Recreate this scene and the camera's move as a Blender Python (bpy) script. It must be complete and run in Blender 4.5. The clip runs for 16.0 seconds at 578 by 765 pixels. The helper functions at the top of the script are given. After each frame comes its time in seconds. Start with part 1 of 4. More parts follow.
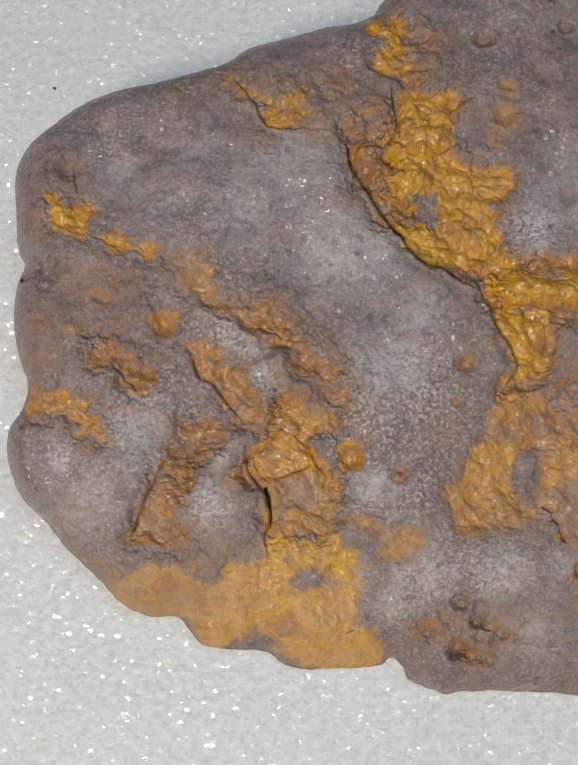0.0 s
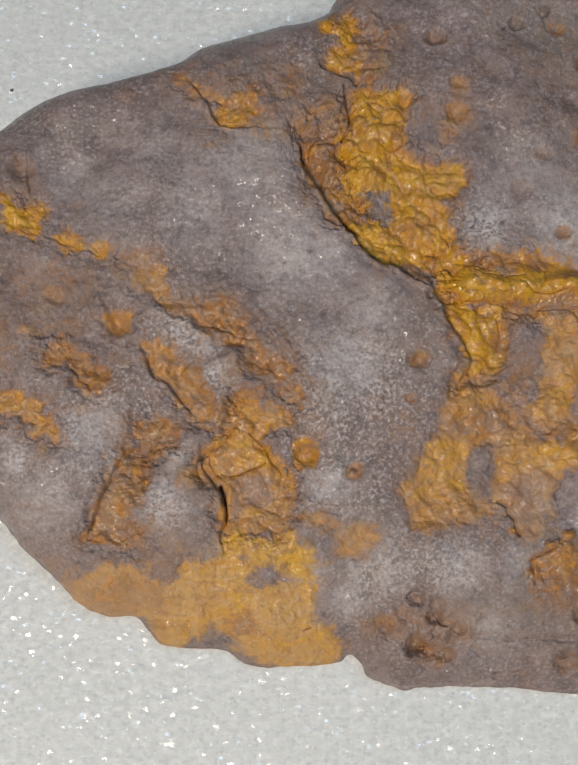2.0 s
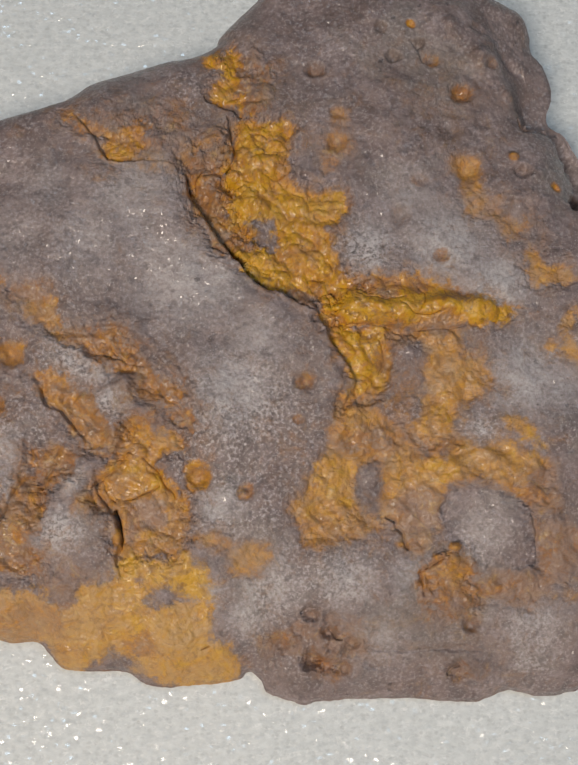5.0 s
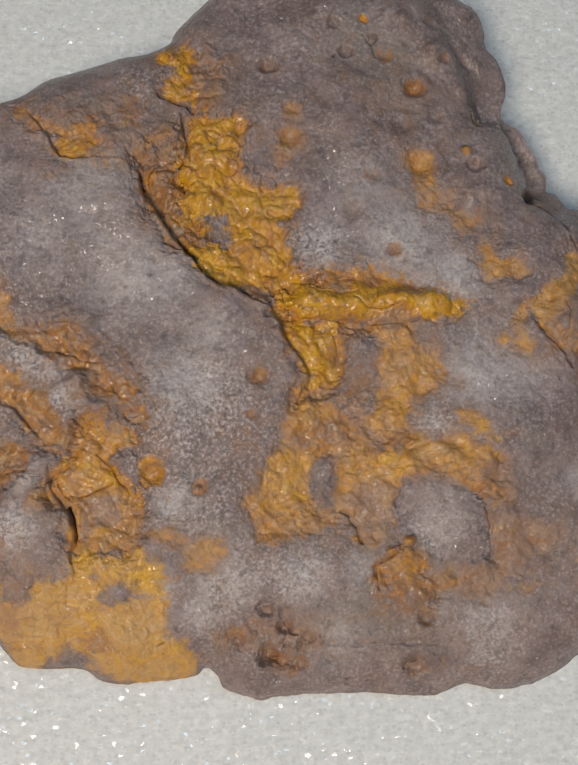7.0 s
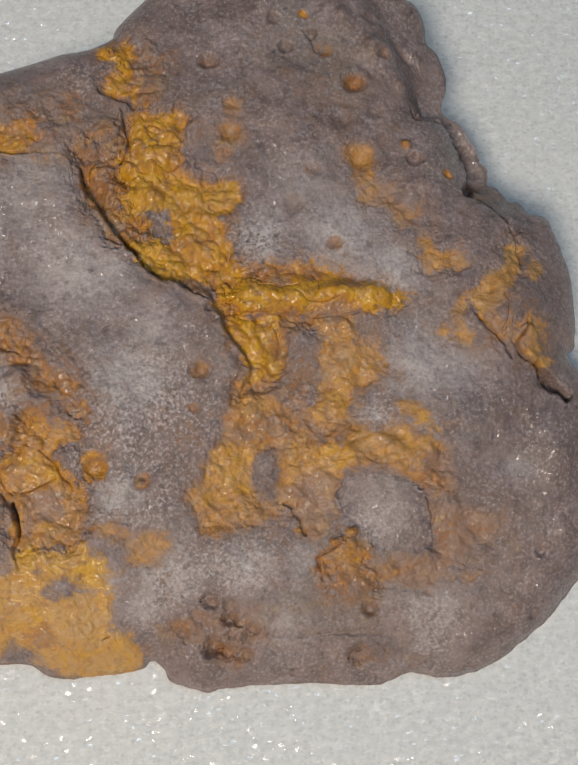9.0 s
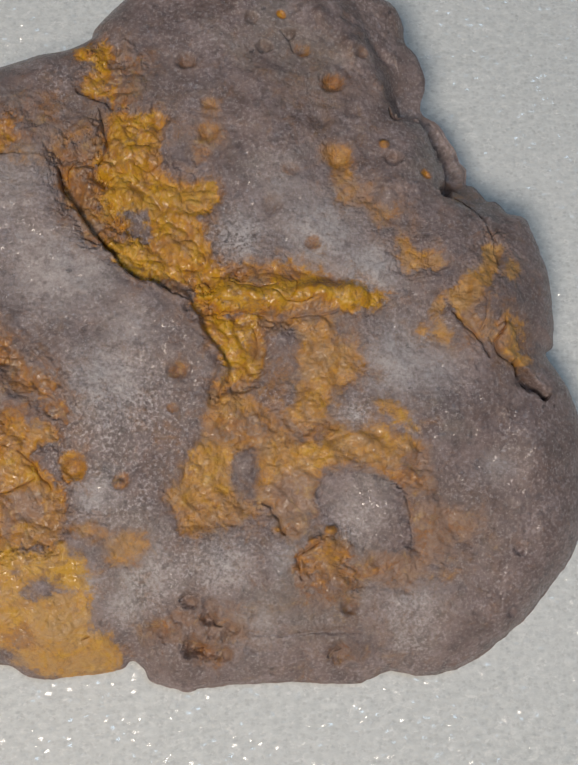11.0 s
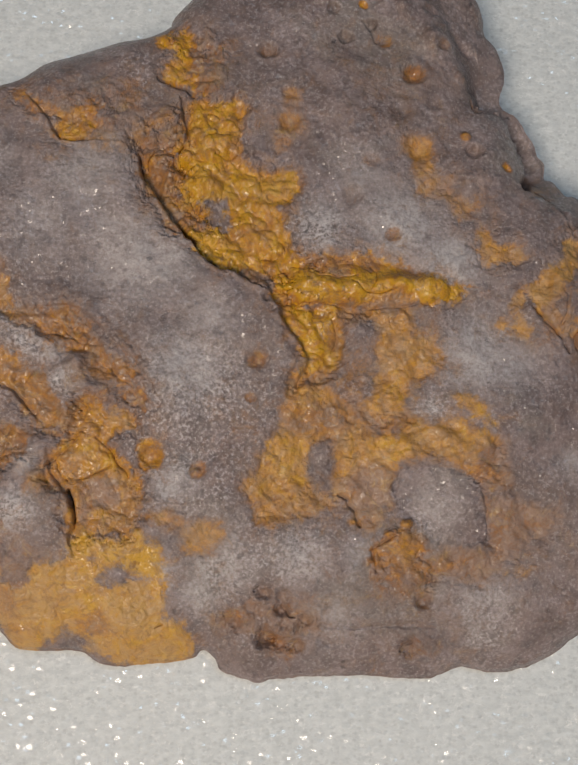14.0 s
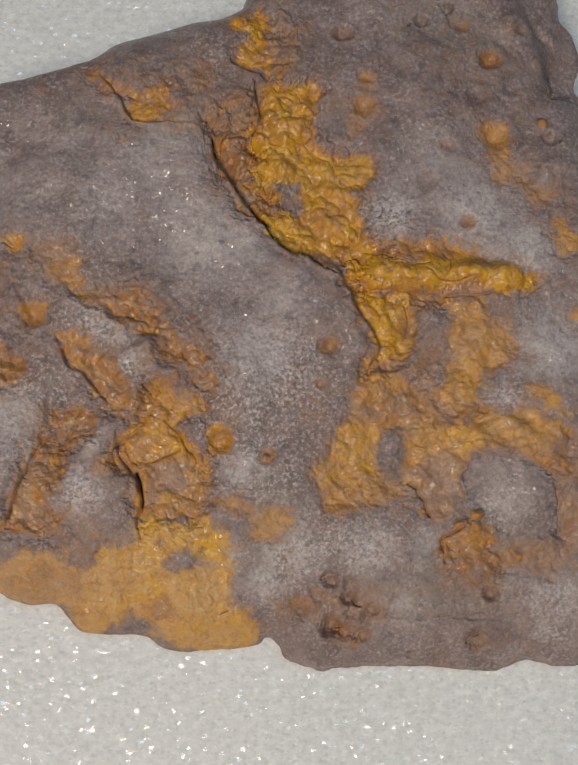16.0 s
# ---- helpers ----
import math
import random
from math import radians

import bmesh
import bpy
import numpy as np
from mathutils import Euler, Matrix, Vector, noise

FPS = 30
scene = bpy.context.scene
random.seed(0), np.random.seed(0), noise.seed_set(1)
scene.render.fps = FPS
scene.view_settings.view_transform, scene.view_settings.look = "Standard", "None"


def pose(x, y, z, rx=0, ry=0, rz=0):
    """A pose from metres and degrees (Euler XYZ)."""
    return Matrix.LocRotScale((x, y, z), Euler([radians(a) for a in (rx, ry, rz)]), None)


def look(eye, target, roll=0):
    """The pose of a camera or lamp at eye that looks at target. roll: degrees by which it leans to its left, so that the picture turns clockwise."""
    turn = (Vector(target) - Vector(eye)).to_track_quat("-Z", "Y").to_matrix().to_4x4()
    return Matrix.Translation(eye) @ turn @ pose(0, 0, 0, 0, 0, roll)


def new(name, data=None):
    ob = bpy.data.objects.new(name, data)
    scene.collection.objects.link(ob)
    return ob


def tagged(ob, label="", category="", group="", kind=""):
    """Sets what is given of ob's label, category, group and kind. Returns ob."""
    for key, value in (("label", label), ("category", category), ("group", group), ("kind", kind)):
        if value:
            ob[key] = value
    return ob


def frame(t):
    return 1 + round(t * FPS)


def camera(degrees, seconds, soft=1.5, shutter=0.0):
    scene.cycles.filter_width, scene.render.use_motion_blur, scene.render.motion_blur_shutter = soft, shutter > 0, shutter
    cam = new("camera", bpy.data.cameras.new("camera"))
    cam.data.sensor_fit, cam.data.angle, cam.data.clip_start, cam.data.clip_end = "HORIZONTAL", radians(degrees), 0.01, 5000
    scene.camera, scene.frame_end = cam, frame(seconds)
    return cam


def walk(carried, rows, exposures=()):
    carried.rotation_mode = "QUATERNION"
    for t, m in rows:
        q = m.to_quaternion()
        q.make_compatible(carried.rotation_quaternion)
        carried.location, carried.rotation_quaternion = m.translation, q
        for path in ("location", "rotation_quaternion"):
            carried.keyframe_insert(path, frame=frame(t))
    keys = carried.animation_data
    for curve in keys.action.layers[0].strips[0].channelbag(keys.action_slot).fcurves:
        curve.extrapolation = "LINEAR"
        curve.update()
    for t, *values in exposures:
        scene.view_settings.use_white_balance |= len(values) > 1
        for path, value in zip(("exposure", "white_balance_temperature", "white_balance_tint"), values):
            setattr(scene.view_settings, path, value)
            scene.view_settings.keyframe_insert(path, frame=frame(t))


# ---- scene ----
cam = camera(32.39, 16.0, soft=2.0)
PATH = [
    (0, 0.02411, 0.01723, 0.13163, 11.346, 0.020, 3.094),
    (0.5, 0.02422, 0.01702, 0.13147, 11.382, 0.059, 3.058),
    (1, 0.02492, 0.01696, 0.13143, 11.396, 0.074, 2.963),
    (1.5, 0.02652, 0.01700, 0.13181, 11.582, -0.203, 2.729),
    (2, 0.02888, 0.01665, 0.13166, 11.599, -0.244, 2.424),
    (2.5, 0.03054, 0.01647, 0.13204, 11.860, -0.483, 2.046),
    (3, 0.03211, 0.01683, 0.13322, 12.286, -0.453, 1.735),
    (3.5, 0.03408, 0.01670, 0.13337, 12.350, -0.831, 1.376),
    (4, 0.03568, 0.01658, 0.13385, 12.534, -1.152, 1.070),
    (4.2, 0.03606, 0.01628, 0.13431, 12.816, -1.344, 0.854),
    (5.25, 0.03910, 0.01632, 0.13532, 12.904, -1.863, 0.357),
    (6.3, 0.04179, 0.01617, 0.13545, 12.804, -2.024, 0.087),
    (6.5, 0.04240, 0.01590, 0.13524, 12.913, -2.044, -0.022),
    (7, 0.04331, 0.01551, 0.13522, 13.018, -2.061, -0.135),
    (7.5, 0.04446, 0.01535, 0.13521, 12.903, -2.418, -0.372),
    (8, 0.04610, 0.01521, 0.13610, 13.178, -2.707, -0.679),
    (8.5, 0.04711, 0.01489, 0.13626, 13.233, -2.829, -0.833),
    (9, 0.04780, 0.01454, 0.13600, 13.021, -3.160, -1.030),
    (9.5, 0.04814, 0.01453, 0.13629, 13.084, -3.380, -1.109),
    (9.7, 0.04859, 0.01441, 0.13647, 13.065, -3.500, -1.189),
    (10.75, 0.04956, 0.01441, 0.13640, 13.047, -3.579, -1.316),
    (11.8, 0.04907, 0.01426, 0.13599, 12.983, -3.311, -1.216),
    (12, 0.04865, 0.01386, 0.13621, 13.041, -3.353, -1.239),
    (12.5, 0.04790, 0.01393, 0.13601, 12.967, -3.189, -1.074),
    (13, 0.04662, 0.01405, 0.13594, 12.974, -3.108, -0.866),
    (13.5, 0.04403, 0.01375, 0.13544, 12.923, -2.968, -0.396),
    (14, 0.04210, 0.01393, 0.13530, 12.769, -2.751, 0.063),
    (14.5, 0.03920, 0.01393, 0.13462, 12.518, -2.582, 0.580),
    (15, 0.03723, 0.01387, 0.13424, 12.378, -2.344, 0.930),
    (15.5, 0.03635, 0.01361, 0.13422, 12.482, -2.262, 1.133),
    (16, 0.03536, 0.01350, 0.13374, 12.222, -2.051, 1.266),
]
walk(cam, [(t, pose(x, y, z, rx, ry, rz)) for t, x, y, z, rx, ry, rz in PATH],
     [(0, 0.03, 6450, 10), (4.2, -0.04, 6720, 11), (9.7, -0.05, 6760, 12),
      (12, -0.26, 6640, 12), (13, -0.17, 6780, 12.5), (14, -0.15, 6850, 12.5), (16, -0.16, 6850, 12.5)])

# ---------------------------------------------------------------- light
scene.view_settings.exposure = 0.0
world = bpy.data.worlds.new("room_air")
world.use_nodes = True
scene.world = world
world.node_tree.nodes["Background"].inputs["Color"].default_value = (0.6, 0.7, 0.85, 1)
world.node_tree.nodes["Background"].inputs["Strength"].default_value = 0.03


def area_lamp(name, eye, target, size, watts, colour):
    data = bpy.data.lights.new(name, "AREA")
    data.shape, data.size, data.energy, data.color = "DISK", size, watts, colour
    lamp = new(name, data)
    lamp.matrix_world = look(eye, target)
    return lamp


# warm key lamp out of view, placed by the way the shadows fall
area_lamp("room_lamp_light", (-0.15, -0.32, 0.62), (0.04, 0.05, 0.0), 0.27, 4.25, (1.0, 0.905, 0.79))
# unseen blue fill, added overhead to lighten the shadows on the foam
area_lamp("overhead_blue_fill", (0.60, 0.48, 1.93), (0.60, 0.48, 0.0), 0.95, 7.8, (0.54, 0.77, 1.0))


# ---------------------------------------------------------------- materials
def material(name):
    m = bpy.data.materials.new(name)
    m.use_nodes = True
    t = m.node_tree
    return m, t, t.nodes["Principled BSDF"]


def node(t, kind, **values):
    n = t.nodes.new(kind)
    for key, value in values.items():
        n.inputs[key.replace("_", " ")].default_value = value
    return n


def noise_node(t, coords, scale, detail=4.0, rough=0.6, warp=0.0):
    n = node(t, "ShaderNodeTexNoise", Scale=scale, Detail=detail, Roughness=rough, Distortion=warp)
    t.links.new(coords, n.inputs["Vector"])
    return n.outputs["Fac"]


def ramp(t, value, *stops):
    n = t.nodes.new("ShaderNodeValToRGB")
    e = n.color_ramp.elements
    e[0].position, e[0].color = stops[0][0], (*stops[0][1], 1)
    e[1].position, e[1].color = stops[-1][0], (*stops[-1][1], 1)
    for place, colour in stops[1:-1]:
        e.new(place).color = (*colour, 1)
    t.links.new(value, n.inputs["Fac"])
    return n.outputs["Color"]


def mixed(t, factor, a, b, blend="MIX"):
    n = t.nodes.new("ShaderNodeMix")
    n.data_type, n.blend_type = "RGBA", blend
    for socket, value in ((n.inputs["Factor"], factor), (n.inputs["A"], a), (n.inputs["B"], b)):
        if hasattr(value, "is_output"):
            t.links.new(value, socket)
        else:
            socket.default_value = value if isinstance(value, float) else (*value, 1)
    return n.outputs["Result"]


def arith(t, what, a, b=0.0, c=0.0):
    n = t.nodes.new("ShaderNodeMath")
    n.operation = what
    for k, value in enumerate((a, b, c)):
        if hasattr(value, "is_output"):
            t.links.new(value, n.inputs[k])
        else:
            n.inputs[k].default_value = value
    return n.outputs[0]


def stepped(t, value, low, high, a=0.0, b=1.0):
    n = t.nodes.new("ShaderNodeMapRange")
    n.interpolation_type = "SMOOTHSTEP"
    t.links.new(value, n.inputs["Value"])
    for key, v in (("From Min", low), ("From Max", high), ("To Min", a), ("To Max", b)):
        n.inputs[key].default_value = v
    return n.outputs["Result"]


def bumped(t, height, strength, distance, below=None):
    n = node(t, "ShaderNodeBump", Strength=strength, Distance=distance)
    t.links.new(height, n.inputs["Height"])
    if below:
        t.links.new(below, n.inputs["Normal"])
    return n.outputs["Normal"]


def voronoi_node(t, coords, scale):
    """Distance to the nearest cell's centre, and three random numbers and a random colour of the cell."""
    n = node(t, "ShaderNodeTexVoronoi", Scale=scale, Randomness=1.0)
    t.links.new(coords, n.inputs["Vector"])
    parted = t.nodes.new("ShaderNodeSeparateColor")
    t.links.new(n.outputs["Color"], parted.inputs["Color"])
    return n.outputs["Distance"], parted.outputs, n.outputs["Color"]


def vector(t, what, a, b=None):
    n = t.nodes.new("ShaderNodeVectorMath")
    n.operation = what
    for k, value in enumerate((a, b)):
        if hasattr(value, "is_output"):
            t.links.new(value, n.inputs[k])
        elif value is not None:
            n.inputs[k].default_value = value
    return n.outputs[0]


def faceted(t, normal, colour, lean):
    """The normal, tipped cell by cell, as on crystal faces."""
    tip = vector(t, "MULTIPLY", vector(t, "SUBTRACT", colour, (0.5, 0.5, 0.5)), (1.0, 1.0, 0.0))
    tip = vector(t, "MULTIPLY", tip, lean if hasattr(lean, "is_output") else (lean, lean, 0.0))
    return vector(t, "NORMALIZE", vector(t, "ADD", normal, tip))


def ironstone():
    m, t, b = material("weathered_ironstone")
    at = t.nodes.new("ShaderNodeTexCoord").outputs["Object"]
    stain = t.nodes.new("ShaderNodeVertexColor")
    stain.layer_name = "stain"
    split = t.nodes.new("ShaderNodeSeparateColor")
    t.links.new(stain.outputs["Color"], split.inputs["Color"])
    ochre, tone, pale = split.outputs[0], split.outputs[1], split.outputs[2]
    coarse = t.nodes.new("ShaderNodeAttribute")
    coarse.attribute_name = "grains"
    broad, blotch, mid = noise_node(t, at, 75, 4, 0.6, 0.4), noise_node(t, at, 240, 5, 0.65, 0.5), noise_node(t, at, 700, 4, 0.6)
    fine, grit = noise_node(t, at, 2500, 3, 0.65), noise_node(t, at, 5600, 2, 0.6)
    grainy = arith(t, "MULTIPLY", arith(t, "MULTIPLY_ADD", coarse.outputs["Fac"], 0.85, 0.12), stepped(t, noise_node(t, at, 160, 4, 0.65, 0.5), 0.36, 0.58, 0.45, 1.0))
    # the bare stone: purple-grey, here and there brownish or greenish, with pale and dark grains
    stone = ramp(t, blotch, (0.30, (0.140, 0.101, 0.097)), (0.50, (0.226, 0.168, 0.162)), (0.70, (0.318, 0.247, 0.240)))
    stone = mixed(t, stepped(t, broad, 0.46, 0.62, 0.0, 0.55), stone, (0.205, 0.150, 0.135))
    stone = mixed(t, stepped(t, broad, 0.46, 0.32, 0.0, 0.45), stone, (0.232, 0.202, 0.178))
    stone = mixed(t, stepped(t, mid, 0.49, 0.33, 0.0, 0.50), stone, (0.088, 0.069, 0.072))
    # the stone's pale tone, with its gloss sheen painted into the colour
    pale_sheen = arith(t, "MULTIPLY", pale, arith(t, "MULTIPLY", stepped(t, mid, 0.30, 0.60, 0.80, 1.50), stepped(t, fine, 0.36, 0.60, 0.85, 1.25)))
    stone = mixed(t, pale_sheen, stone, (0.530, 0.487, 0.488))
    # scattered black pinholes
    far, chance, _ = voronoi_node(t, at, 560.0)
    ragged_hole = arith(t, "ADD", far, arith(t, "MULTIPLY", arith(t, "SUBTRACT", fine, 0.5), 0.5))
    pinhole = arith(t, "MULTIPLY", stepped(t, ragged_hole, 0.24, 0.10), stepped(t, chance[0], 0.86, 0.95))
    stone = mixed(t, arith(t, "MULTIPLY", pinhole, 0.7), stone, (0.050, 0.040, 0.043))
    # salt and pepper, of grains a third of a millimetre across
    pepper = noise_node(t, at, 2300, 2, 0.55, 0.3)
    stone = mixed(t, arith(t, "MULTIPLY", grainy, stepped(t, pepper, 0.50, 0.37, 0.0, 0.80)), stone, (0.092, 0.072, 0.066))
    stone = mixed(t, arith(t, "MULTIPLY", grainy, stepped(t, pepper, 0.52, 0.65, 0.0, 0.80)), stone, (0.620, 0.565, 0.575))
    # bright dots put the stone's tiny glints into its base colour
    spot, luck, leans = voronoi_node(t, at, 3300.0)
    bright = arith(t, "MULTIPLY", stepped(t, spot, 0.42, 0.20), stepped(t, luck[0], 0.90, 0.96))
    stone = mixed(t, arith(t, "MULTIPLY", bright, arith(t, "MULTIPLY_ADD", grainy, 0.45, 0.18)), stone, (0.66, 0.62, 0.63))
    # the ochre: from bright yellow over orange to rust brown
    drift = arith(t, "MULTIPLY", arith(t, "SUBTRACT", noise_node(t, at, 260, 5, 0.72, 1.0), 0.5), 1.8)
    shade = arith(t, "ADD", tone, arith(t, "MULTIPLY", arith(t, "SUBTRACT", noise_node(t, at, 760, 5, 0.7, 0.8), 0.5), 1.7))
    shade = arith(t, "ADD", shade, drift)
    earth = ramp(t, shade, (0.0, (0.625, 0.325, 0.012)), (0.25, (0.570, 0.258, 0.018)), (0.50, (0.440, 0.188, 0.042)),
                 (0.75, (0.296, 0.138, 0.066)), (0.90, (0.252, 0.150, 0.102)), (1.0, (0.275, 0.182, 0.148)))
    earth = mixed(t, stepped(t, noise_node(t, at, 150, 5, 0.7, 1.2), 0.50, 0.66, 0.0, 0.35), earth, (0.33, 0.215, 0.080))
    earth = mixed(t, stepped(t, fine, 0.54, 0.72, 0.0, 0.18), earth, (0.66, 0.42, 0.14))
    earth = mixed(t, stepped(t, fine, 0.45, 0.30, 0.0, 0.35), earth, (0.16, 0.072, 0.024))
    earth = mixed(t, stepped(t, noise_node(t, at, 480, 5, 0.65, 1.0), 0.47, 0.33, 0.0, 0.75), earth, (0.215, 0.092, 0.028))
    dust = arith(t, "MULTIPLY", stain.outputs["Alpha"], stepped(t, noise_node(t, at, 260, 6, 0.75, 0.9), 0.38, 0.60, 0.38, 1.0))
    earth = mixed(t, dust, earth, mixed(t, stepped(t, tone, 0.45, 0.95), (0.56, 0.345, 0.140), (0.43, 0.270, 0.190)))
    earth = mixed(t, stepped(t, noise_node(t, at, 340, 6, 0.75, 1.5), 0.50, 0.66, 0.0, 0.65), earth, (0.290, 0.158, 0.080))
    earth = mixed(t, stepped(t, noise_node(t, at, 430, 6, 0.75, 1.2), 0.54, 0.68, 0.0, 0.45), earth, (0.610, 0.390, 0.130))
    ragged = arith(t, "SUBTRACT", noise_node(t, at, 420, 8, 0.74, 0.6), 0.5)
    worn = arith(t, "ADD", arith(t, "MULTIPLY_ADD", arith(t, "MULTIPLY", ochre, ochre), 0.14, ochre), arith(t, "MULTIPLY", ragged, 1.9))
    cover = stepped(t, worn, 0.05, 0.96)
    t.links.new(mixed(t, cover, stone, earth), b.inputs["Base Color"])
    t.links.new(arith(t, "MULTIPLY_ADD", bright, -0.2, stepped(t, grit, 0.40, 0.64, 0.60, 0.38)), b.inputs["Roughness"])
    b.inputs["Specular IOR Level"].default_value = 0.45
    crumb = arith(t, "MULTIPLY", noise_node(t, at, 850, 4, 0.55, 0.9), cover)
    waxy = bumped(t, crumb, 0.42, 0.0008, bumped(t, mid, 0.28, 0.0006))
    sandy = arith(t, "MULTIPLY", pepper, arith(t, "MULTIPLY", grainy, arith(t, "MULTIPLY_ADD", cover, -0.85, 1.0)))
    relief = bumped(t, fine, 0.25, 0.00018, bumped(t, sandy, 0.45, 0.00022, waxy))
    t.links.new(bumped(t, grit, 0.4, 0.00008, relief), b.inputs["Normal"])
    # a thin waxy gloss, as on a handled or oiled stone, broken up by crystal faces
    gloss = mixed(t, cover, (0.52, 0.52, 0.52), stepped(t, tone, 0.05, 0.60, 0.85, 0.60))
    gloss = arith(t, "MULTIPLY", gloss, arith(t, "MULTIPLY_ADD", stain.outputs["Alpha"], -1.0, 1.0))
    t.links.new(gloss, b.inputs["Coat Weight"])
    t.links.new(arith(t, "MULTIPLY_ADD", cover, 0.11, 0.06), b.inputs["Coat Roughness"])
    smear = arith(t, "MULTIPLY", noise_node(t, at, 1100, 2, 0.5, 0.5), cover)
    glossy = bumped(t, smear, 0.5, 0.0007, bumped(t, sandy, 0.8, 0.00026))
    t.links.new(faceted(t, glossy, leans, arith(t, "MULTIPLY_ADD", cover, -0.70, 0.78)), b.inputs["Coat Normal"])
    return m


def foam():
    m, t, b = material("white_foam")
    draw = t.nodes.new("ShaderNodeMapping")
    draw.inputs["Scale"].default_value = (0.88, 1.2, 1.0)
    t.links.new(t.nodes.new("ShaderNodeTexCoord").outputs["Object"], draw.inputs["Vector"])
    at = draw.outputs["Vector"]
    small, soft = noise_node(t, at, 900, 3, 0.6), noise_node(t, at, 60, 3)
    spot, luck, leans = voronoi_node(t, at, 1650.0)
    spot = arith(t, "ADD", spot, arith(t, "MULTIPLY", arith(t, "SUBTRACT", noise_node(t, at, 4200, 2, 0.6), 0.5), 0.9))
    skin = ramp(t, small, (0.34, (0.618, 0.648, 0.655)), (0.66, (0.778, 0.806, 0.808)))
    skin = mixed(t, stepped(t, soft, 0.35, 0.65, 0.0, 0.3), skin, (0.735, 0.760, 0.768))
    # white dots that paint the foam's sparkle into its skin
    glint_dots = arith(t, "MULTIPLY", stepped(t, luck[1], 0.70, 0.90), stepped(t, spot, 0.46, 0.12))
    skin = mixed(t, arith(t, "MULTIPLY", glint_dots, 0.55), skin, (0.93, 0.94, 0.94))
    # pale threads and small blotches, soft glints painted into the skin's colour
    glint_threads = arith(t, "ABSOLUTE", arith(t, "SUBTRACT", noise_node(t, at, 420, 4, 0.6, 0.8), 0.5))
    glint_threads = arith(t, "MULTIPLY", stepped(t, glint_threads, 0.030, 0.004), stepped(t, noise_node(t, at, 700, 3, 0.6), 0.48, 0.66))
    glint_blotches = stepped(t, noise_node(t, at, 1300, 3, 0.65, 0.4), 0.56, 0.72)
    painted_glints = arith(t, "MAXIMUM", glint_threads, arith(t, "MULTIPLY", glint_blotches, 0.6))
    skin = mixed(t, arith(t, "MULTIPLY", painted_glints, 0.75), skin, (0.93, 0.945, 0.945))
    t.links.new(skin, b.inputs["Base Color"])
    b.inputs["Roughness"].default_value = 0.6
    b.inputs["Specular IOR Level"].default_value = 0.4
    relief = bumped(t, small, 0.3, 0.00030)
    # some of the cells have a taut, shiny skin with a lean of its own
    t.links.new(arith(t, "MULTIPLY", stepped(t, luck[0], 0.0, 0.8), stepped(t, spot, 0.66, 0.22)), b.inputs["Coat Weight"])
    b.inputs["Coat IOR"].default_value = 2.1
    b.inputs["Coat Roughness"].default_value = 0.09
    t.links.new(faceted(t, relief, leans, 1.05), b.inputs["Coat Normal"])
    t.links.new(relief, b.inputs["Normal"])
    return m


def plain(name, colour, scale):
    m, t, b = material(name)
    at = t.nodes.new("ShaderNodeTexCoord").outputs["Object"]
    n = noise_node(t, at, scale, 5)
    t.links.new(mixed(t, stepped(t, n, 0.3, 0.7), [c * 0.92 for c in colour], colour), b.inputs["Base Color"])
    b.inputs["Roughness"].default_value = 0.8
    t.links.new(bumped(t, n, 0.2, 0.002), b.inputs["Normal"])
    return m


STONE, FOAM, CRUMB = ironstone(), foam(), plain("dark_rust_crumb", (0.16, 0.13, 0.13), 4000)
WALL, TABLE = plain("matt_wall_paint", (0.30, 0.32, 0.34), 14), plain("grey_floor", (0.35, 0.34, 0.33), 9)


# ---------------------------------------------------------------- room
def box(name, low, high, mat, label, category, kind="structure"):
    bm = bmesh.new()
    bmesh.ops.create_cube(bm, size=1.0)
    for v in bm.verts:
        v.co = [lo + (c + 0.5) * (hi - lo) for c, lo, hi in zip(v.co, low, high)]
    mesh = bpy.data.meshes.new(name)
    bm.to_mesh(mesh)
    bm.free()
    mesh.materials.append(mat)
    return tagged(new(name, mesh), label, category, "", kind)


ROOM, TALL, BASE = 1.2, 1.9, -0.004
box("floor", (-ROOM, -ROOM, BASE - 0.1), (ROOM, ROOM, BASE), TABLE, "plain grey floor under the foam sheet", "floor")
box("wall_west", (-ROOM - 0.1, -ROOM, BASE - 0.1), (-ROOM, ROOM, TALL), WALL, "plain grey painted wall", "wall")
box("wall_south", (-ROOM - 0.1, -ROOM - 0.1, BASE - 0.1), (ROOM + 0.1, -ROOM, TALL), WALL, "plain grey painted wall", "wall")
box("wall_north", (-ROOM - 0.1, ROOM, BASE - 0.1), (ROOM + 0.1, ROOM + 0.1, TALL), WALL, "plain grey painted wall", "wall")
box("wall_east", (ROOM, -ROOM, BASE - 0.1), (ROOM + 0.1, ROOM, TALL), WALL, "plain grey painted wall", "wall")
# the ceiling, with an opening made for the overhead fill light
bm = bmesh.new()
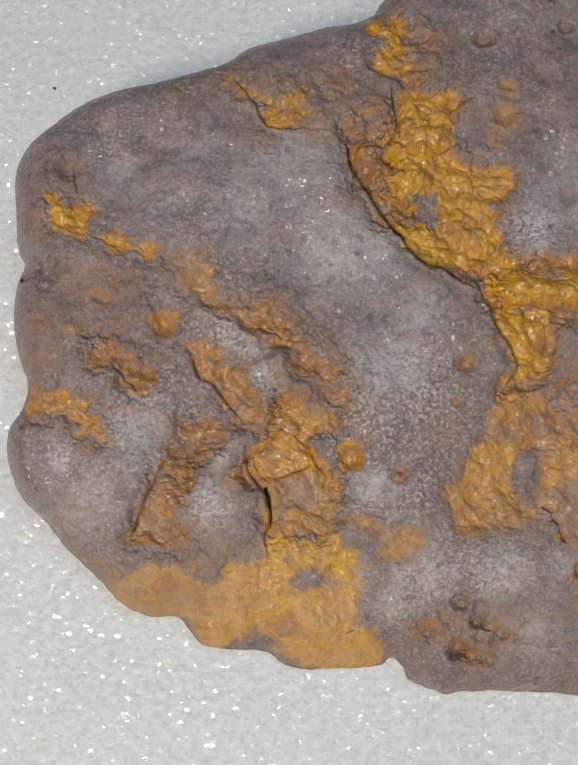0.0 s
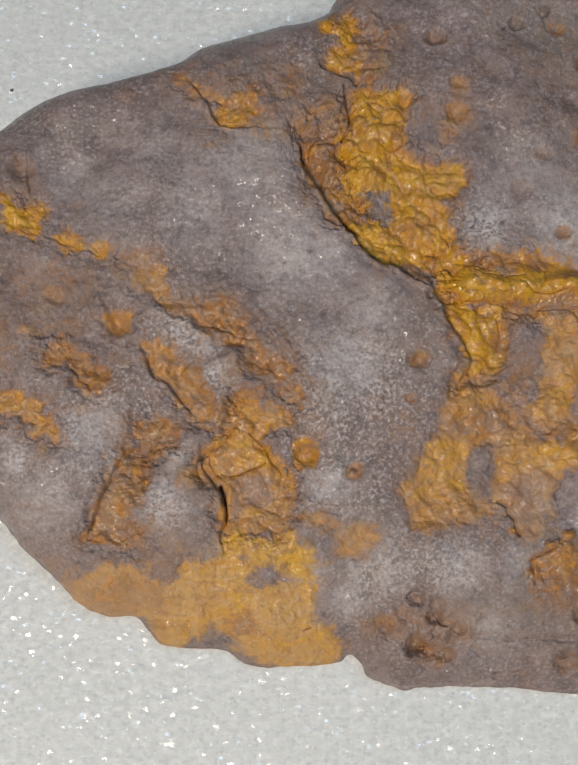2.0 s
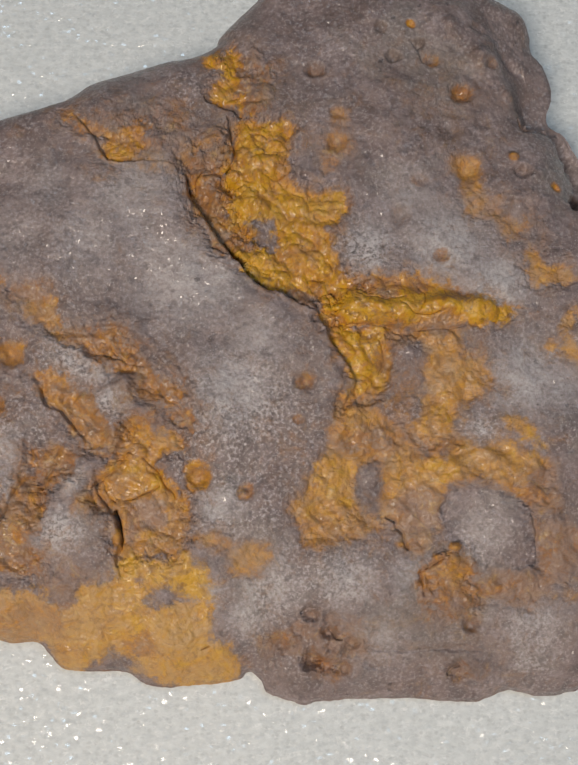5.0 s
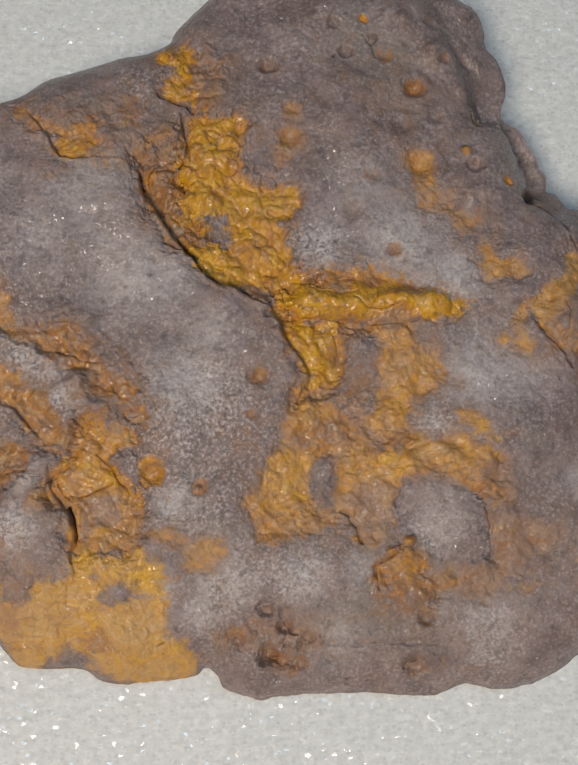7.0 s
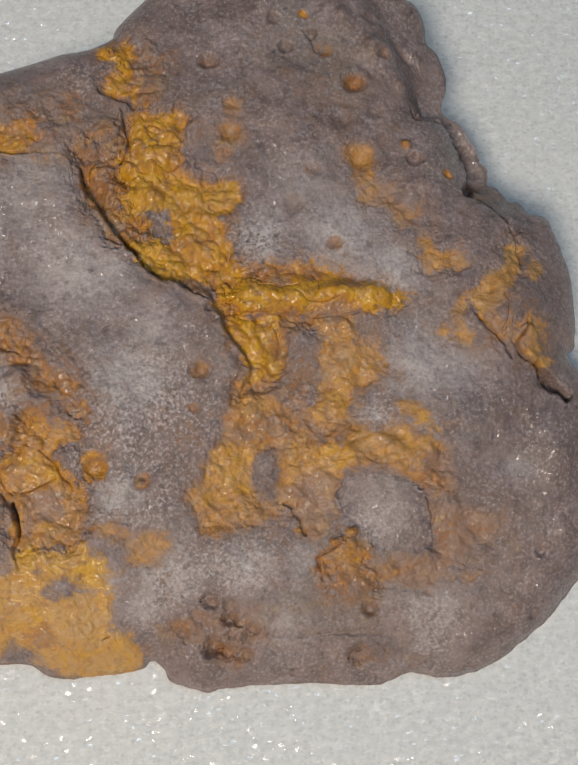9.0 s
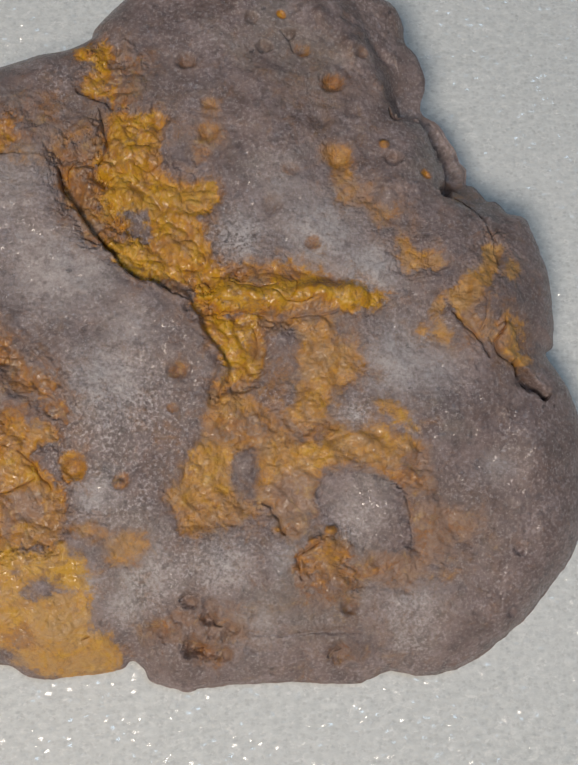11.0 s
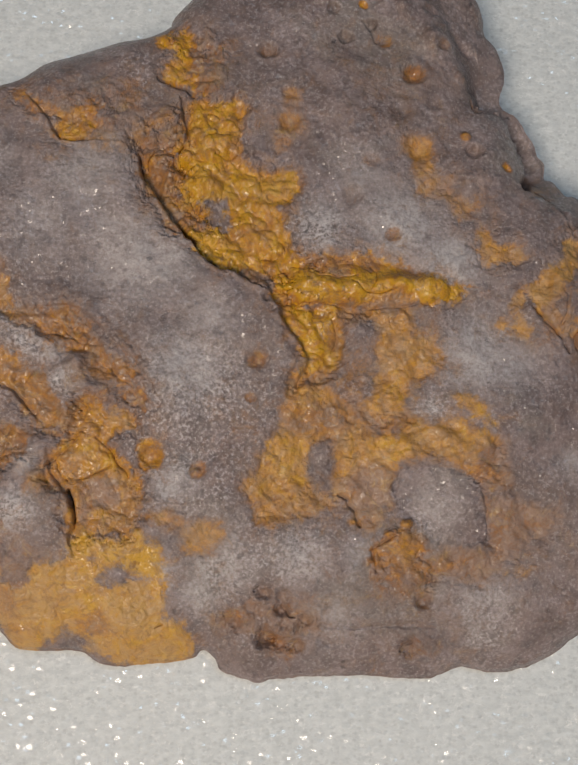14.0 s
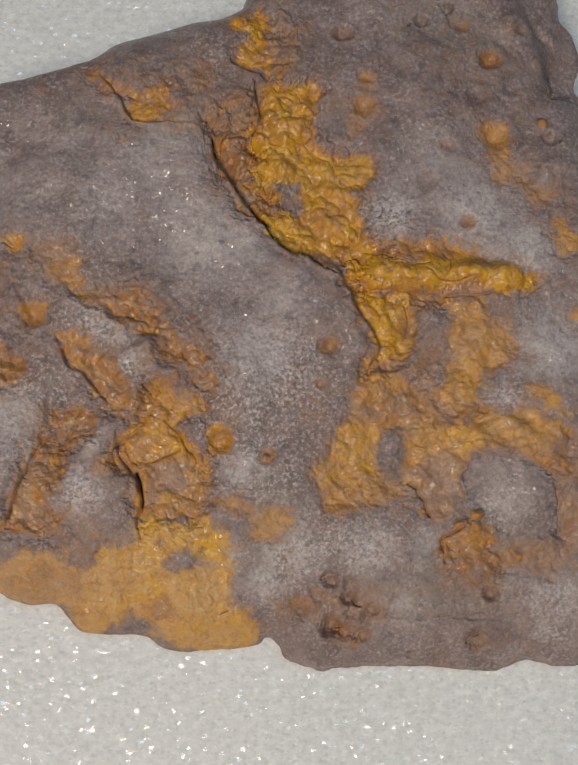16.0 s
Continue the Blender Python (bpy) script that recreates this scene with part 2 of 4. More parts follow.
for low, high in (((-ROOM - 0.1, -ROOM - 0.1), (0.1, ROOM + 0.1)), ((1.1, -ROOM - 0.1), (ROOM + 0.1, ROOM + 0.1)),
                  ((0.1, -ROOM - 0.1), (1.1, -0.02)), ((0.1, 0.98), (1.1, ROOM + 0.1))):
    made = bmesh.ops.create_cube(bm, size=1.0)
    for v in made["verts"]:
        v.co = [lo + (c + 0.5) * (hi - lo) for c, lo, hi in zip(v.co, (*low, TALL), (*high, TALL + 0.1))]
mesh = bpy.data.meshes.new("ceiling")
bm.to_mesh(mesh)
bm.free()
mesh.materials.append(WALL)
tagged(new("ceiling", mesh), "plain grey painted ceiling with an opening for the added fill light", "ceiling", "", "structure")


# ---------------------------------------------------------------- fields over the plan, in millimetres
def hashed(ix, iy, seed):
    h = (ix * 374761393 + iy * 668265263 + seed * 2147483647) & 0xFFFFFFFF
    h = ((h ^ (h >> 13)) * 1274126177) & 0xFFFFFFFF
    return (h ^ (h >> 16)) & 0xFFFF


def ripple(x, y, size, seed):
    """Smooth gradient noise, about -1 to 1, with lumps of that size."""
    u, v = x / size, y / size
    iu, iv = np.floor(u).astype(np.int64), np.floor(v).astype(np.int64)
    fu, fv = u - iu, v - iv
    su, sv = fu * fu * fu * (fu * (fu * 6 - 15) + 10), fv * fv * fv * (fv * (fv * 6 - 15) + 10)

    def corner(a, b):
        turn = hashed(iu + a, iv + b, seed) * (2 * math.pi / 65536)
        return np.cos(turn) * (fu - a) + np.sin(turn) * (fv - b)

    low = corner(0, 0) * (1 - su) + corner(1, 0) * su
    high = corner(0, 1) * (1 - su) + corner(1, 1) * su
    return 1.5 * (low * (1 - sv) + high * sv)


def layered(x, y, size, seed, layers=3, gain=0.5):
    total = 0.0
    for k in range(layers):
        total = total + gain**k * ripple(x, y, size / 2**k, seed + 17 * k)
    return total


def smooth(low, high, v):
    s = np.clip((v - low) / (high - low), 0, 1)
    return s * s * (3 - 2 * s)


def spline(points, closed, steps=4):
    """A rounded line through a few plan points."""
    p = np.array(points, float)
    n = len(p)
    out = []
    for k in range(n if closed else n - 1):
        a, b, c, d = (p[i % n] if closed else p[min(max(i, 0), n - 1)] for i in (k - 1, k, k + 1, k + 2))
        for s in np.arange(steps) / steps:
            out.append(0.5 * (2 * b + (c - a) * s + (2 * a - 5 * b + 4 * c - d) * s**2 + (3 * b - a - 3 * c + d) * s**3))
    if not closed:
        out.append(p[-1])
    return np.array(out)


def to_line(x, y, line, closed):
    """Distance to a line, how far along it (0 to 1), and on which side (right is plus)."""
    ends = np.roll(line, -1, 0) if closed else line[1:]
    best, along, side = np.full(x.shape, 1e9), np.zeros(x.shape), np.zeros(x.shape)
    count = len(ends)
    for k in range(count):
        (ax, ay), (bx, by) = line[k], ends[k]
        dx, dy = bx - ax, by - ay
        s = np.clip(((x - ax) * dx + (y - ay) * dy) / (dx * dx + dy * dy + 1e-12), 0, 1)
        gap = (x - ax - s * dx) ** 2 + (y - ay - s * dy) ** 2
        near = gap < best
        best = np.where(near, gap, best)
        along = np.where(near, (k + s) / count, along)
        side = np.where(near, (x - ax) * dy - (y - ay) * dx, side)
    return np.sqrt(best), along, side


def inside(x, y, line):
    odd = np.zeros(x.shape, bool)
    for (ax, ay), (bx, by) in zip(line, np.roll(line, -1, 0)):
        if ay != by:
            odd ^= ((ay > y) != (by > y)) & (x < (bx - ax) * (y - ay) / (by - ay) + ax)
    return odd


def near_box(x, y, line, margin):
    lo, hi = line.min(0) - margin, line.max(0) + margin
    return np.nonzero((x > lo[0]) & (x < hi[0]) & (y > lo[1]) & (y < hi[1]))[0]


# ---------------------------------------------------------------- the stone's features
COATS, BARES, CRACKS, DIMPLES, PALES, SWELLS, TINGES, LEDGES, ROUGHS = [], [], [], [], [], [], [], [], []
GRAINS, TINTS, RIDGES = [], [], []


def coat(*row):
    COATS.append(row)


def bare(*row):
    BARES.append(row)


def crack(*row):
    CRACKS.append(row)


def dimple(*row):
    DIMPLES.append(row)


def sheened(*row):
    PALES.append(row)


def grained(*row):
    GRAINS.append(row)


def tint(*row):
    TINTS.append(row)


def ridge(*row):
    RIDGES.append(row)


def ledge(*row):
    LEDGES.append(row)


def rough(*row):
    ROUGHS.append(row)


def tinge(*row):
    TINGES.append(row)


def swell(*row):
    SWELLS.append(row)


RIM_WEST = [(32.4, 93.7), (31.3, 91.6), (28.4, 89.8), (24.6, 89), (18.2, 87), (14.5, 85.4), (11.4, 82.9), (5.8, 80.8), (-3.3, 78), (-7.2, 75.8), (-10.2, 73.1), (-12.5, 70.7), (-13.8, 67.9), (-14, 64.7), (-13.1, 57.3), (-12, 55), (-12.8, 52.4), (-13.1, 49.3), (-12.6, 45), (-10.6, 39.9), (-11, 36.8), (-12.5, 34.2), (-12.7, 31.4), (-12, 28.6), (-10.2, 25.6), (-7.2, 23), (-4.8, 20.4), (-0.2, 16.4), (3.4, 13.3), (6.3, 12.1), (10, 12.1), (12, 10.4), (14.5, 8.7), (21.3, 8.5), (23.9, 7.1), (27.6, 6.7), (35.6, 7.5), (37.2, 8.5), (38.9, 7.6), (39.8, 6.1), (42.5, 5)]
RIM_EAST = [(44.8, 4.6), (48, 5.1), (58.1, 5.4), (63.2, 5), (67.1, 5.1), (71, 6.4), (74.8, 5.8), (78.7, 6.1), (82, 7.4), (86, 10.1), (89.3, 12.9), (92, 16), (96.6, 22.2), (98, 29.9), (98.4, 36.5), (96.4, 42.8), (93.5, 47.4), (94.3, 48.7), (94.6, 51.0), (94.4, 56.3)]
RIM_NORTH = [(94.0, 59.0), (93.1, 61.7), (92.1, 64.4), (90.9, 66.6), (88.9, 67.2), (87.3, 68.8), (85.9, 69.3), (84.9, 71.6), (83.8, 72.3), (83.8, 74.3), (83.0, 75.6), (82.3, 77.2), (81.2, 78.7), (79.8, 80.6), (77.9, 81.7), (77.4, 83.3), (78.1, 85.6), (78.0, 88.2), (77.1, 90.8), (75.6, 93.1), (75.4, 95.8), (74.3, 98.1), (71.3, 99.9), (65.8, 103.7), (58.8, 106.3), (51.7, 106.1), (44.7, 104), (39.9, 101.6)]
# what coats the stone: part, label, tone, dustiness, amount, sunk by, thickness, lumps, outline
coat("ochre_fleck", "yellow ochre plug in a small pit", 0.1, 0, 1, 0.4, 0.2, 0.2,
     [(-7.8, 62.2), (-6.8, 62.3), (-5.8, 61), (-4.1, 61.7), (-3, 60.6), (-3, 58.9), (-3.1, 57.7), (-4.7, 57.9), (-6.3, 58.2), (-7.1, 59.4)])
coat("ochre_fleck", "thin yellow ochre vein", 0.28, 0.1, 0.9, 0.3, 0.12, 0.12,
     [(-1.7, 57.4), (-0.1, 57.8), (1.5, 56.9), (3.9, 57), (5.1, 56.4), (5.6, 55.2), (4.8, 55.1), (3.3, 55.7), (0.9, 56), (-1.2, 56.9)])
coat("rust_fleck", "brown rust patch in a shallow hollow", 0.6, 0.3, 0.95, 0.35, 0.12, 0.1,
     [(7.6, 54.8), (9.6, 55.4), (11.5, 54.7), (12.5, 53.6), (12.9, 51.8), (13.3, 50.5), (11.1, 50.6), (9.6, 51.6), (8.4, 53.3)])
coat("rust_film", "pinkish tan rust fringe", 0.85, 0.5, 0.5, 0, 0.05, 0.1,
     [(8.9, 56.4), (10.5, 56.2), (10.5, 55.3), (8.5, 55.1)])
coat("rust_film", "reddish rust streak", 1, 0, 0.65, 0.1, 0.05, 0.12,
     [(-6.7, 68), (-5.9, 66.9), (-5, 64.3), (-4.9, 62.6), (-5.7, 63.8), (-6.5, 65.8), (-7.7, 65.4), (-7.6, 66.3), (-6.8, 66.8)])
coat("ochre_fleck", "small ochre ring in a pit", 0.4, 0.3, 0.75, 0.2, 0.08, 0.1,
     [(5.8, 48), (6.7, 48.7), (8.1, 48.3), (8.5, 47), (7.5, 45.9), (6.2, 46.2)])
coat("rust_film", "faint tan rust film", 0.72, 0.5, 0.6, 0.05, 0.05, 0.1,
     [(-9.2, 46.9), (-6.8, 47.3), (-4.9, 46.1), (-2.6, 46.8), (-0.8, 46.7), (0.1, 45.3), (-1.3, 44.7), (-3.6, 44.9), (-6, 45.1), (-8.7, 44.7)])
coat("rust_crust", "brown rust crust in a hollow", 0.68, 0.15, 0.95, 0.5, 0.14, 0.16,
     [(-1.3, 44.7), (0.1, 45.3), (1.7, 44.1), (2.8, 42.9), (5.4, 42.3), (6.6, 41.2), (6.2, 39.2), (4.7, 38.6), (3.4, 38.8), (2.4, 40.9), (0.8, 42.1), (-0.9, 41.7), (-1.6, 43.2)])
coat("rust_film", "small tan rust spot", 0.7, 0.5, 0.45, 0, 0.04, 0.08,
     [(-9.3, 43.6), (-8, 43.6), (-7.5, 41.8), (-8.7, 41.4)])
coat("rust_film", "small brown rust spot", 0.8, 0.2, 0.6, 0.05, 0.04, 0.08,
     [(-2.7, 50.9), (-0.2, 50.8), (0.7, 50), (-0.8, 49.4), (-2.2, 49.9)])
coat("ochre_crust", "orange ochre crust in a side notch", 0.45, 0.25, 1, 0.45, 0.16, 0.12,
     [(-9.2, 38.4), (-6.7, 38.8), (-4.5, 38), (-2.3, 37.5), (-0.8, 36), (0.2, 34.4), (0.3, 33.2), (-1.2, 33), (-2.8, 33.3), (-2, 34.5), (-3.8, 35.2), (-5.6, 35.6), (-7.8, 35.3), (-9.1, 35.8)])
coat("rust_crust", "brown rust crust at the head of a bent groove", 0.76, 0.1, 0.95, 0.45, 0.16, 0.14,
     [(9.9, 35.5), (12.8, 36.2), (15.5, 36), (16.2, 34.7), (14.8, 33.2), (13.3, 31.7), (11.9, 30.8), (10.9, 32), (10, 33.6)])
coat("rust_crust", "brown rust crust in a bent groove", 0.72, 0.25, 0.95, 0.4, 0.16, 0.2,
     [(8.6, 31.8), (9.9, 32.1), (11.9, 30.8), (11.7, 28.5), (11.5, 26), (10.1, 25), (10.9, 23), (11.7, 21.2), (8.2, 20.3), (6.1, 20.9), (4.5, 21), (4.9, 23), (5.7, 25.2), (6.5, 27.5), (7.2, 29.3)])
coat("rust_film", "thin brown rust film", 0.72, 0.3, 0.7, 0.05, 0.05, 0.1,
     [(9.4, 23.3), (12.2, 23.8), (14.2, 22.9), (13.6, 22), (10.7, 21.3)])
coat("rust_crust", "orange-brown rust strip in a groove", 0.63, 0.25, 0.95, 0.4, 0.16, 0.14,
     [(10.3, 45), (12.3, 45.1), (14.4, 44.9), (15.4, 43.2), (17.2, 42), (18.3, 40.4), (19.2, 38.9), (21.1, 38.3), (22, 37.2), (20.9, 35.4), (18.7, 35.5), (17.3, 36), (15.9, 37.7), (15, 38.9), (13.8, 40.1), (12.1, 41.5), (10.9, 42.7)])
coat("rust_crust", "brown rust strip in a groove", 0.7, 0.15, 0.92, 0.45, 0.14, 0.16,
     [(12.7, 49.9), (15.6, 49.9), (18, 50.5), (20.3, 50.3), (22.3, 49), (23.5, 47.1), (25.3, 45.5), (26.4, 44.2), (28.4, 44.1), (28.8, 42.8), (28, 41.3), (29.1, 40.8), (30.1, 39.5), (29.9, 37.6), (28.7, 38.6), (27.1, 40.1), (25.6, 41.5), (23.8, 41.5), (23.2, 43.4), (22.4, 45), (20.4, 45.2), (18.9, 46.5), (17, 46.7), (15, 48.3), (13.7, 48.6)])
coat("ochre_crust", "ochre crust lining a hollow", 0.43, 0.2, 1, 0.6, 0.25, 0.14,
     [(21.6, 38.4), (24, 39.1), (25.8, 38), (27.9, 37.4), (28.9, 36.1), (26.8, 35.3), (25.1, 34.2), (26.4, 32.7), (27.9, 31.3), (29.3, 28.8), (29.7, 25.8), (28.3, 24), (27.8, 22.8), (25.4, 23), (21.8, 22.8), (21, 23.6), (21, 27.2), (20.3, 28.9), (18.6, 28.2), (17.6, 30.4), (18.6, 32.4), (20.6, 34), (21.1, 35.4)])
coat("rust_film", "tan rust fringe beside the hollow", 0.6, 0.5, 0.65, 0.1, 0.06, 0.14,
     [(15.3, 29.9), (17.3, 31.2), (18.2, 29), (17.5, 27.2), (16.1, 27.6)])
coat("ochre_film", "grey-brown film above the ochre slope", 0.92, 0.45, 0.5, 0, 0.05, 0.06,
     [(11.7, 20.8), (16, 21.9), (20.5, 21.6), (21.2, 19.6), (16.8, 18.2), (12.6, 17.5)])
coat("ochre_crust", "broad flaky ochre coating on the lower slope", 0.3, 0.8, 1, 0.1, 0.16, 0.07,
     [(17.1, 18.7), (21.2, 19.6), (24.5, 18.9), (26.9, 17), (30.5, 17.4), (32.2, 17), (31.8, 14.9), (32.9, 12.6), (35.1, 10.9), (35.9, 8.8), (34.9, 7.4), (31.3, 7), (27.6, 7.3), (24.4, 8.5), (22.5, 9), (21.6, 10.1), (18.9, 10.3), (17, 9.1), (14, 9.5), (12, 11.2), (10.7, 12.2), (6.3, 12.1), (3.8, 13.1), (0.5, 15.9), (3.6, 16.6), (6.7, 17.6), (9.7, 18.4), (12.6, 17.3), (15.1, 16.3)])
coat("ochre_film", "bright yellow ochre film on a ledge", -0.08, 0.3, 1, 0, 0.12, 0.05,
     [(21, 22.2), (23.7, 22.6), (27.2, 22.2), (29.5, 22.9), (31.4, 21.3), (32.2, 19), (32, 17.2), (29.8, 18), (27.4, 19.1), (25, 18.9), (23.8, 19.7), (21.4, 20.2)])
coat("rust_film", "thin orange rust film", 0.66, 0.5, 0.7, 0.1, 0.05, 0.1,
     [(30, 25.2), (33.5, 25.9), (35.9, 24.7), (39.4, 24.6), (39.7, 22.9), (38.6, 20.5), (35.6, 20.9), (33.6, 23.1), (31.3, 23.9)])
coat("ochre_fleck", "small ochre ring in a pit", 0.35, 0.1, 0.9, 0.35, 0.1, 0.12,
     [(29.8, 33.5), (31.6, 33.8), (32.1, 32.6), (31.7, 31.3), (30.4, 31.4), (29.7, 32.3)])
coat("rust_film", "faint tan rust along the lower rim", 0.8, 0.5, 0.45, 0, 0.05, 0.08,
     [(-3.5, 20.7), (-0.1, 20.2), (2.4, 18), (1.1, 16.1), (-2, 17.9)])
coat("rust_crust", "orange-brown rust band below the rim", 0.58, 0.12, 0.92, 0.3, 0.14, 0.14,
     [(12, 79.4), (13.8, 79), (15.5, 77.6), (17.6, 76.9), (21.3, 77.2), (24, 77.7), (24.4, 76.7), (22.6, 75.4), (23, 74.2), (21.5, 72.8), (19.2, 72.2), (17.3, 72.6), (18.1, 74.3), (18.1, 75.4), (16.5, 76.3), (14.6, 77.3)])
coat("rust_film", "thin tan rust streak", 0.5, 0.7, 0.75, 0.1, 0.05, 0.1,
     [(22.4, 72.9), (25.2, 72.7), (28, 72.4), (28, 71.7), (24.6, 71.4), (22.5, 71.5)])
coat("ochre_crust", "bright yellow ochre plug in the upper notch", 0.12, 0, 1, 0.3, 0.25, 0.22,
     [(31.4, 86.2), (33.2, 87.6), (34.2, 88.6), (35.4, 87.3), (36.1, 86.4), (36.4, 83.4), (37, 80.4), (35.9, 79.4), (34.3, 80.3), (32.2, 81.5), (31.8, 83.4), (32.7, 85)])
coat("ochre_fleck", "small orange ochre fleck", 0.28, 0, 0.9, 0, 0.12, 0.1,
     [(37.5, 85), (39.1, 85.4), (39.7, 84), (38.2, 83.6)])
coat("ochre_fleck", "small orange ochre fleck", 0.4, 0, 0.85, 0, 0.1, 0.1,
     [(30.2, 88), (31.7, 88.2), (32, 86.4), (30.5, 86.1)])
coat("rust_film", "brown stain beside the upper plug", 0.9, 0.1, 0.6, 0, 0.05, 0.14,
     [(36.3, 88.2), (38.1, 86.7), (39.4, 83.2), (39, 78.5), (37.3, 77.7), (36.5, 80.3)])
coat("ochre_crust", "rusty brown flaking ochre beside the cleft's crack", 0.7, 0.1, 0.98, 0.6, 0.25, 0.26,
     [(28.1, 73.2), (30.8, 73.5), (33.2, 74.2), (34.3, 76.1), (34.4, 73.4), (33.7, 72.1), (33.1, 69.9), (34.2, 69), (33.7, 65.8), (36.4, 62.7), (37, 60.9), (35.1, 60.6), (33, 61), (31.9, 62.9), (30.3, 65.3), (28.8, 67.5), (28.5, 70.9)])
coat("ochre_crust", "thick wrinkled yellow ochre crust filling the main cleft", 0.12, 0.05, 1, 0.6, 0.3, 0.24,
     [(33.9, 77.7), (36.9, 78.1), (40.1, 77.7), (41.8, 78), (41.5, 75.1), (41.4, 71.7), (41.3, 70.6), (44.6, 69.5), (48.3, 68.9), (48, 66.2), (46.7, 64.7), (47.2, 61.4), (47.6, 58.7), (49.5, 57.7), (50.7, 56.8), (47.6, 55.3), (45.6, 54.9), (43.2, 55.2), (40.7, 56), (38.2, 57.2), (36.4, 59.1), (34.8, 61), (37, 61.7), (36.4, 63.2), (33.9, 66), (34.5, 68.4), (33.2, 69.4), (33.7, 72.1), (34.5, 73.5), (34.3, 76.1)])
coat("rust_film", "ochre-stained stone beside the cleft", 0.68, 0.4, 0.6, 0, 0.04, 0.1,
     [(28.9, 75.8), (33.6, 77.3), (34.3, 76.1), (30.8, 73.5), (27.6, 72.7), (27.5, 74)])
coat("ochre_film", "yellow-brown film beneath the shelf", 0.3, 0.3, 0.85, 0.05, 0.06, 0.1,
     [(53.2, 51.6), (58.8, 51.2), (64.6, 51.6), (64.3, 50.6), (61.8, 49.7), (58.2, 50.1), (55.7, 49.8), (53.8, 49.7)])
coat("ochre_shelf", "lumpy yellow ochre shelf running out to a point", 0.08, 0, 1, 0.35, 0.35, 0.07,
     [(45.7, 57.4), (50.7, 57.6), (53.2, 57.7), (55.7, 57.6), (59, 57.3), (62, 56.8), (64.5, 55.1), (69.3, 54.2), (69.3, 53.2), (67.6, 52.3), (64.5, 51.7), (58.8, 51.2), (53.2, 51.5), (48.2, 51.4), (45.8, 53.2)])
coat("ochre_crust", "yellow ochre tongue in the narrow cleft", 0.16, 0, 1, 0.6, 0.25, 0.18,
     [(45.8, 53.2), (48.2, 51.4), (53.2, 51.3), (56.3, 50.8), (55.7, 50), (53.8, 49.7), (55.1, 46.9), (54.3, 45.1), (52.6, 43.1), (51.2, 41.9), (49.1, 41.5), (48.8, 42.3), (50.6, 44.2), (49.4, 46.7), (48, 48.7), (46.6, 50.7)])
coat("ochre_film", "orange ochre film in worn patches", 0.5, 0.45, 1, 0.2, 0.08, 0.12,
     [(55.6, 50.6), (63.3, 51.2), (63.7, 48.5), (66.2, 46.7), (67.1, 44.1), (65.8, 42.3), (63.5, 41.7), (62.6, 39.9), (63, 37.5), (61.6, 35.6), (58, 36.2), (55.5, 38.7), (58, 39.3), (59.3, 41.9), (59, 44.4), (59.1, 48), (58.1, 49.9)])
coat("ochre_film", "orange and golden ochre film running down in two legs", 0.5, 0.45, 1, 0.2, 0.08, 0.12,
     [(48.8, 41.3), (51.9, 42), (53.8, 40.1), (55.5, 38.7), (58, 36.2), (61.6, 35.6), (63, 37.5), (64.5, 36.5), (67.8, 36.8), (71.1, 36.2), (73.8, 34.1), (75.1, 32.6), (74.6, 30.6), (73.4, 29.4), (70.7, 30.2), (67.7, 31.8), (64.1, 32.2), (61.5, 31.3), (61, 29.6), (60.3, 27.3), (60.1, 25.4), (57.8, 23.6), (56.3, 24.2), (55.4, 26.1), (54.3, 27.9), (53.3, 29.8), (53.7, 32.3), (53.1, 34), (51.2, 34.1), (50.3, 31.6), (50.5, 29.2), (51.8, 28), (53, 26.2), (49.3, 24.9), (45.6, 24.4), (44.1, 25), (43.2, 27.4), (42.6, 29.2), (44.5, 31), (45.7, 33.5), (46.6, 35.7), (47.3, 38.7)])
coat("ochre_fleck", "small golden ochre fleck", 0.3, 0.4, 0.75, 0, 0.06, 0.08,
     [(69.6, 40), (71.5, 39.6), (73.9, 37.2), (73.6, 36.3), (70.8, 37.8)])
coat("rust_film", "dull brown rust film round a bare boss", 0.95, 0.35, 0.85, 0.25, 0.06, 0.1,
     [(72.7, 27.7), (75.9, 27.6), (79, 26.4), (82.3, 25.2), (81.9, 23.4), (79.2, 22.2), (76.7, 20.4), (74.2, 20.4), (73.4, 22.9), (72.7, 25.2)])
coat("rust_film", "dull brown rust film round a bare boss", 0.92, 0.35, 0.85, 0.2, 0.06, 0.1,
     [(64.7, 20.5), (69.1, 21.1), (74.2, 21.1), (76.2, 20.5), (74.8, 18), (72.2, 17.1), (67.9, 17.8), (65.3, 17.5)])
coat("rust_film", "brown rust film over the boss's shoulder", 0.78, 0.4, 0.7, 0.1, 0.06, 0.12,
     [(73.3, 32.9), (76, 31.8), (75.8, 28.8), (73.3, 27.6), (72, 29.4)])
coat("ochre_film", "faint golden film", 0.55, 0.6, 0.45, 0, 0.04, 0.06,
     [(77, 19.5), (79.4, 19.1), (78.8, 17.6), (76.9, 18)])
coat("rust_nodule", "rough rusty nodule", 0.72, 0.2, 1, 0, 0.3, 0.16,
     [(58.7, 21.5), (60.9, 23), (62.7, 23.7), (64.3, 22.9), (65.4, 20.6), (66, 18.2), (65.1, 16.9), (62.8, 16.4), (60.3, 16.8), (58.8, 17.6), (58.4, 19.7)])
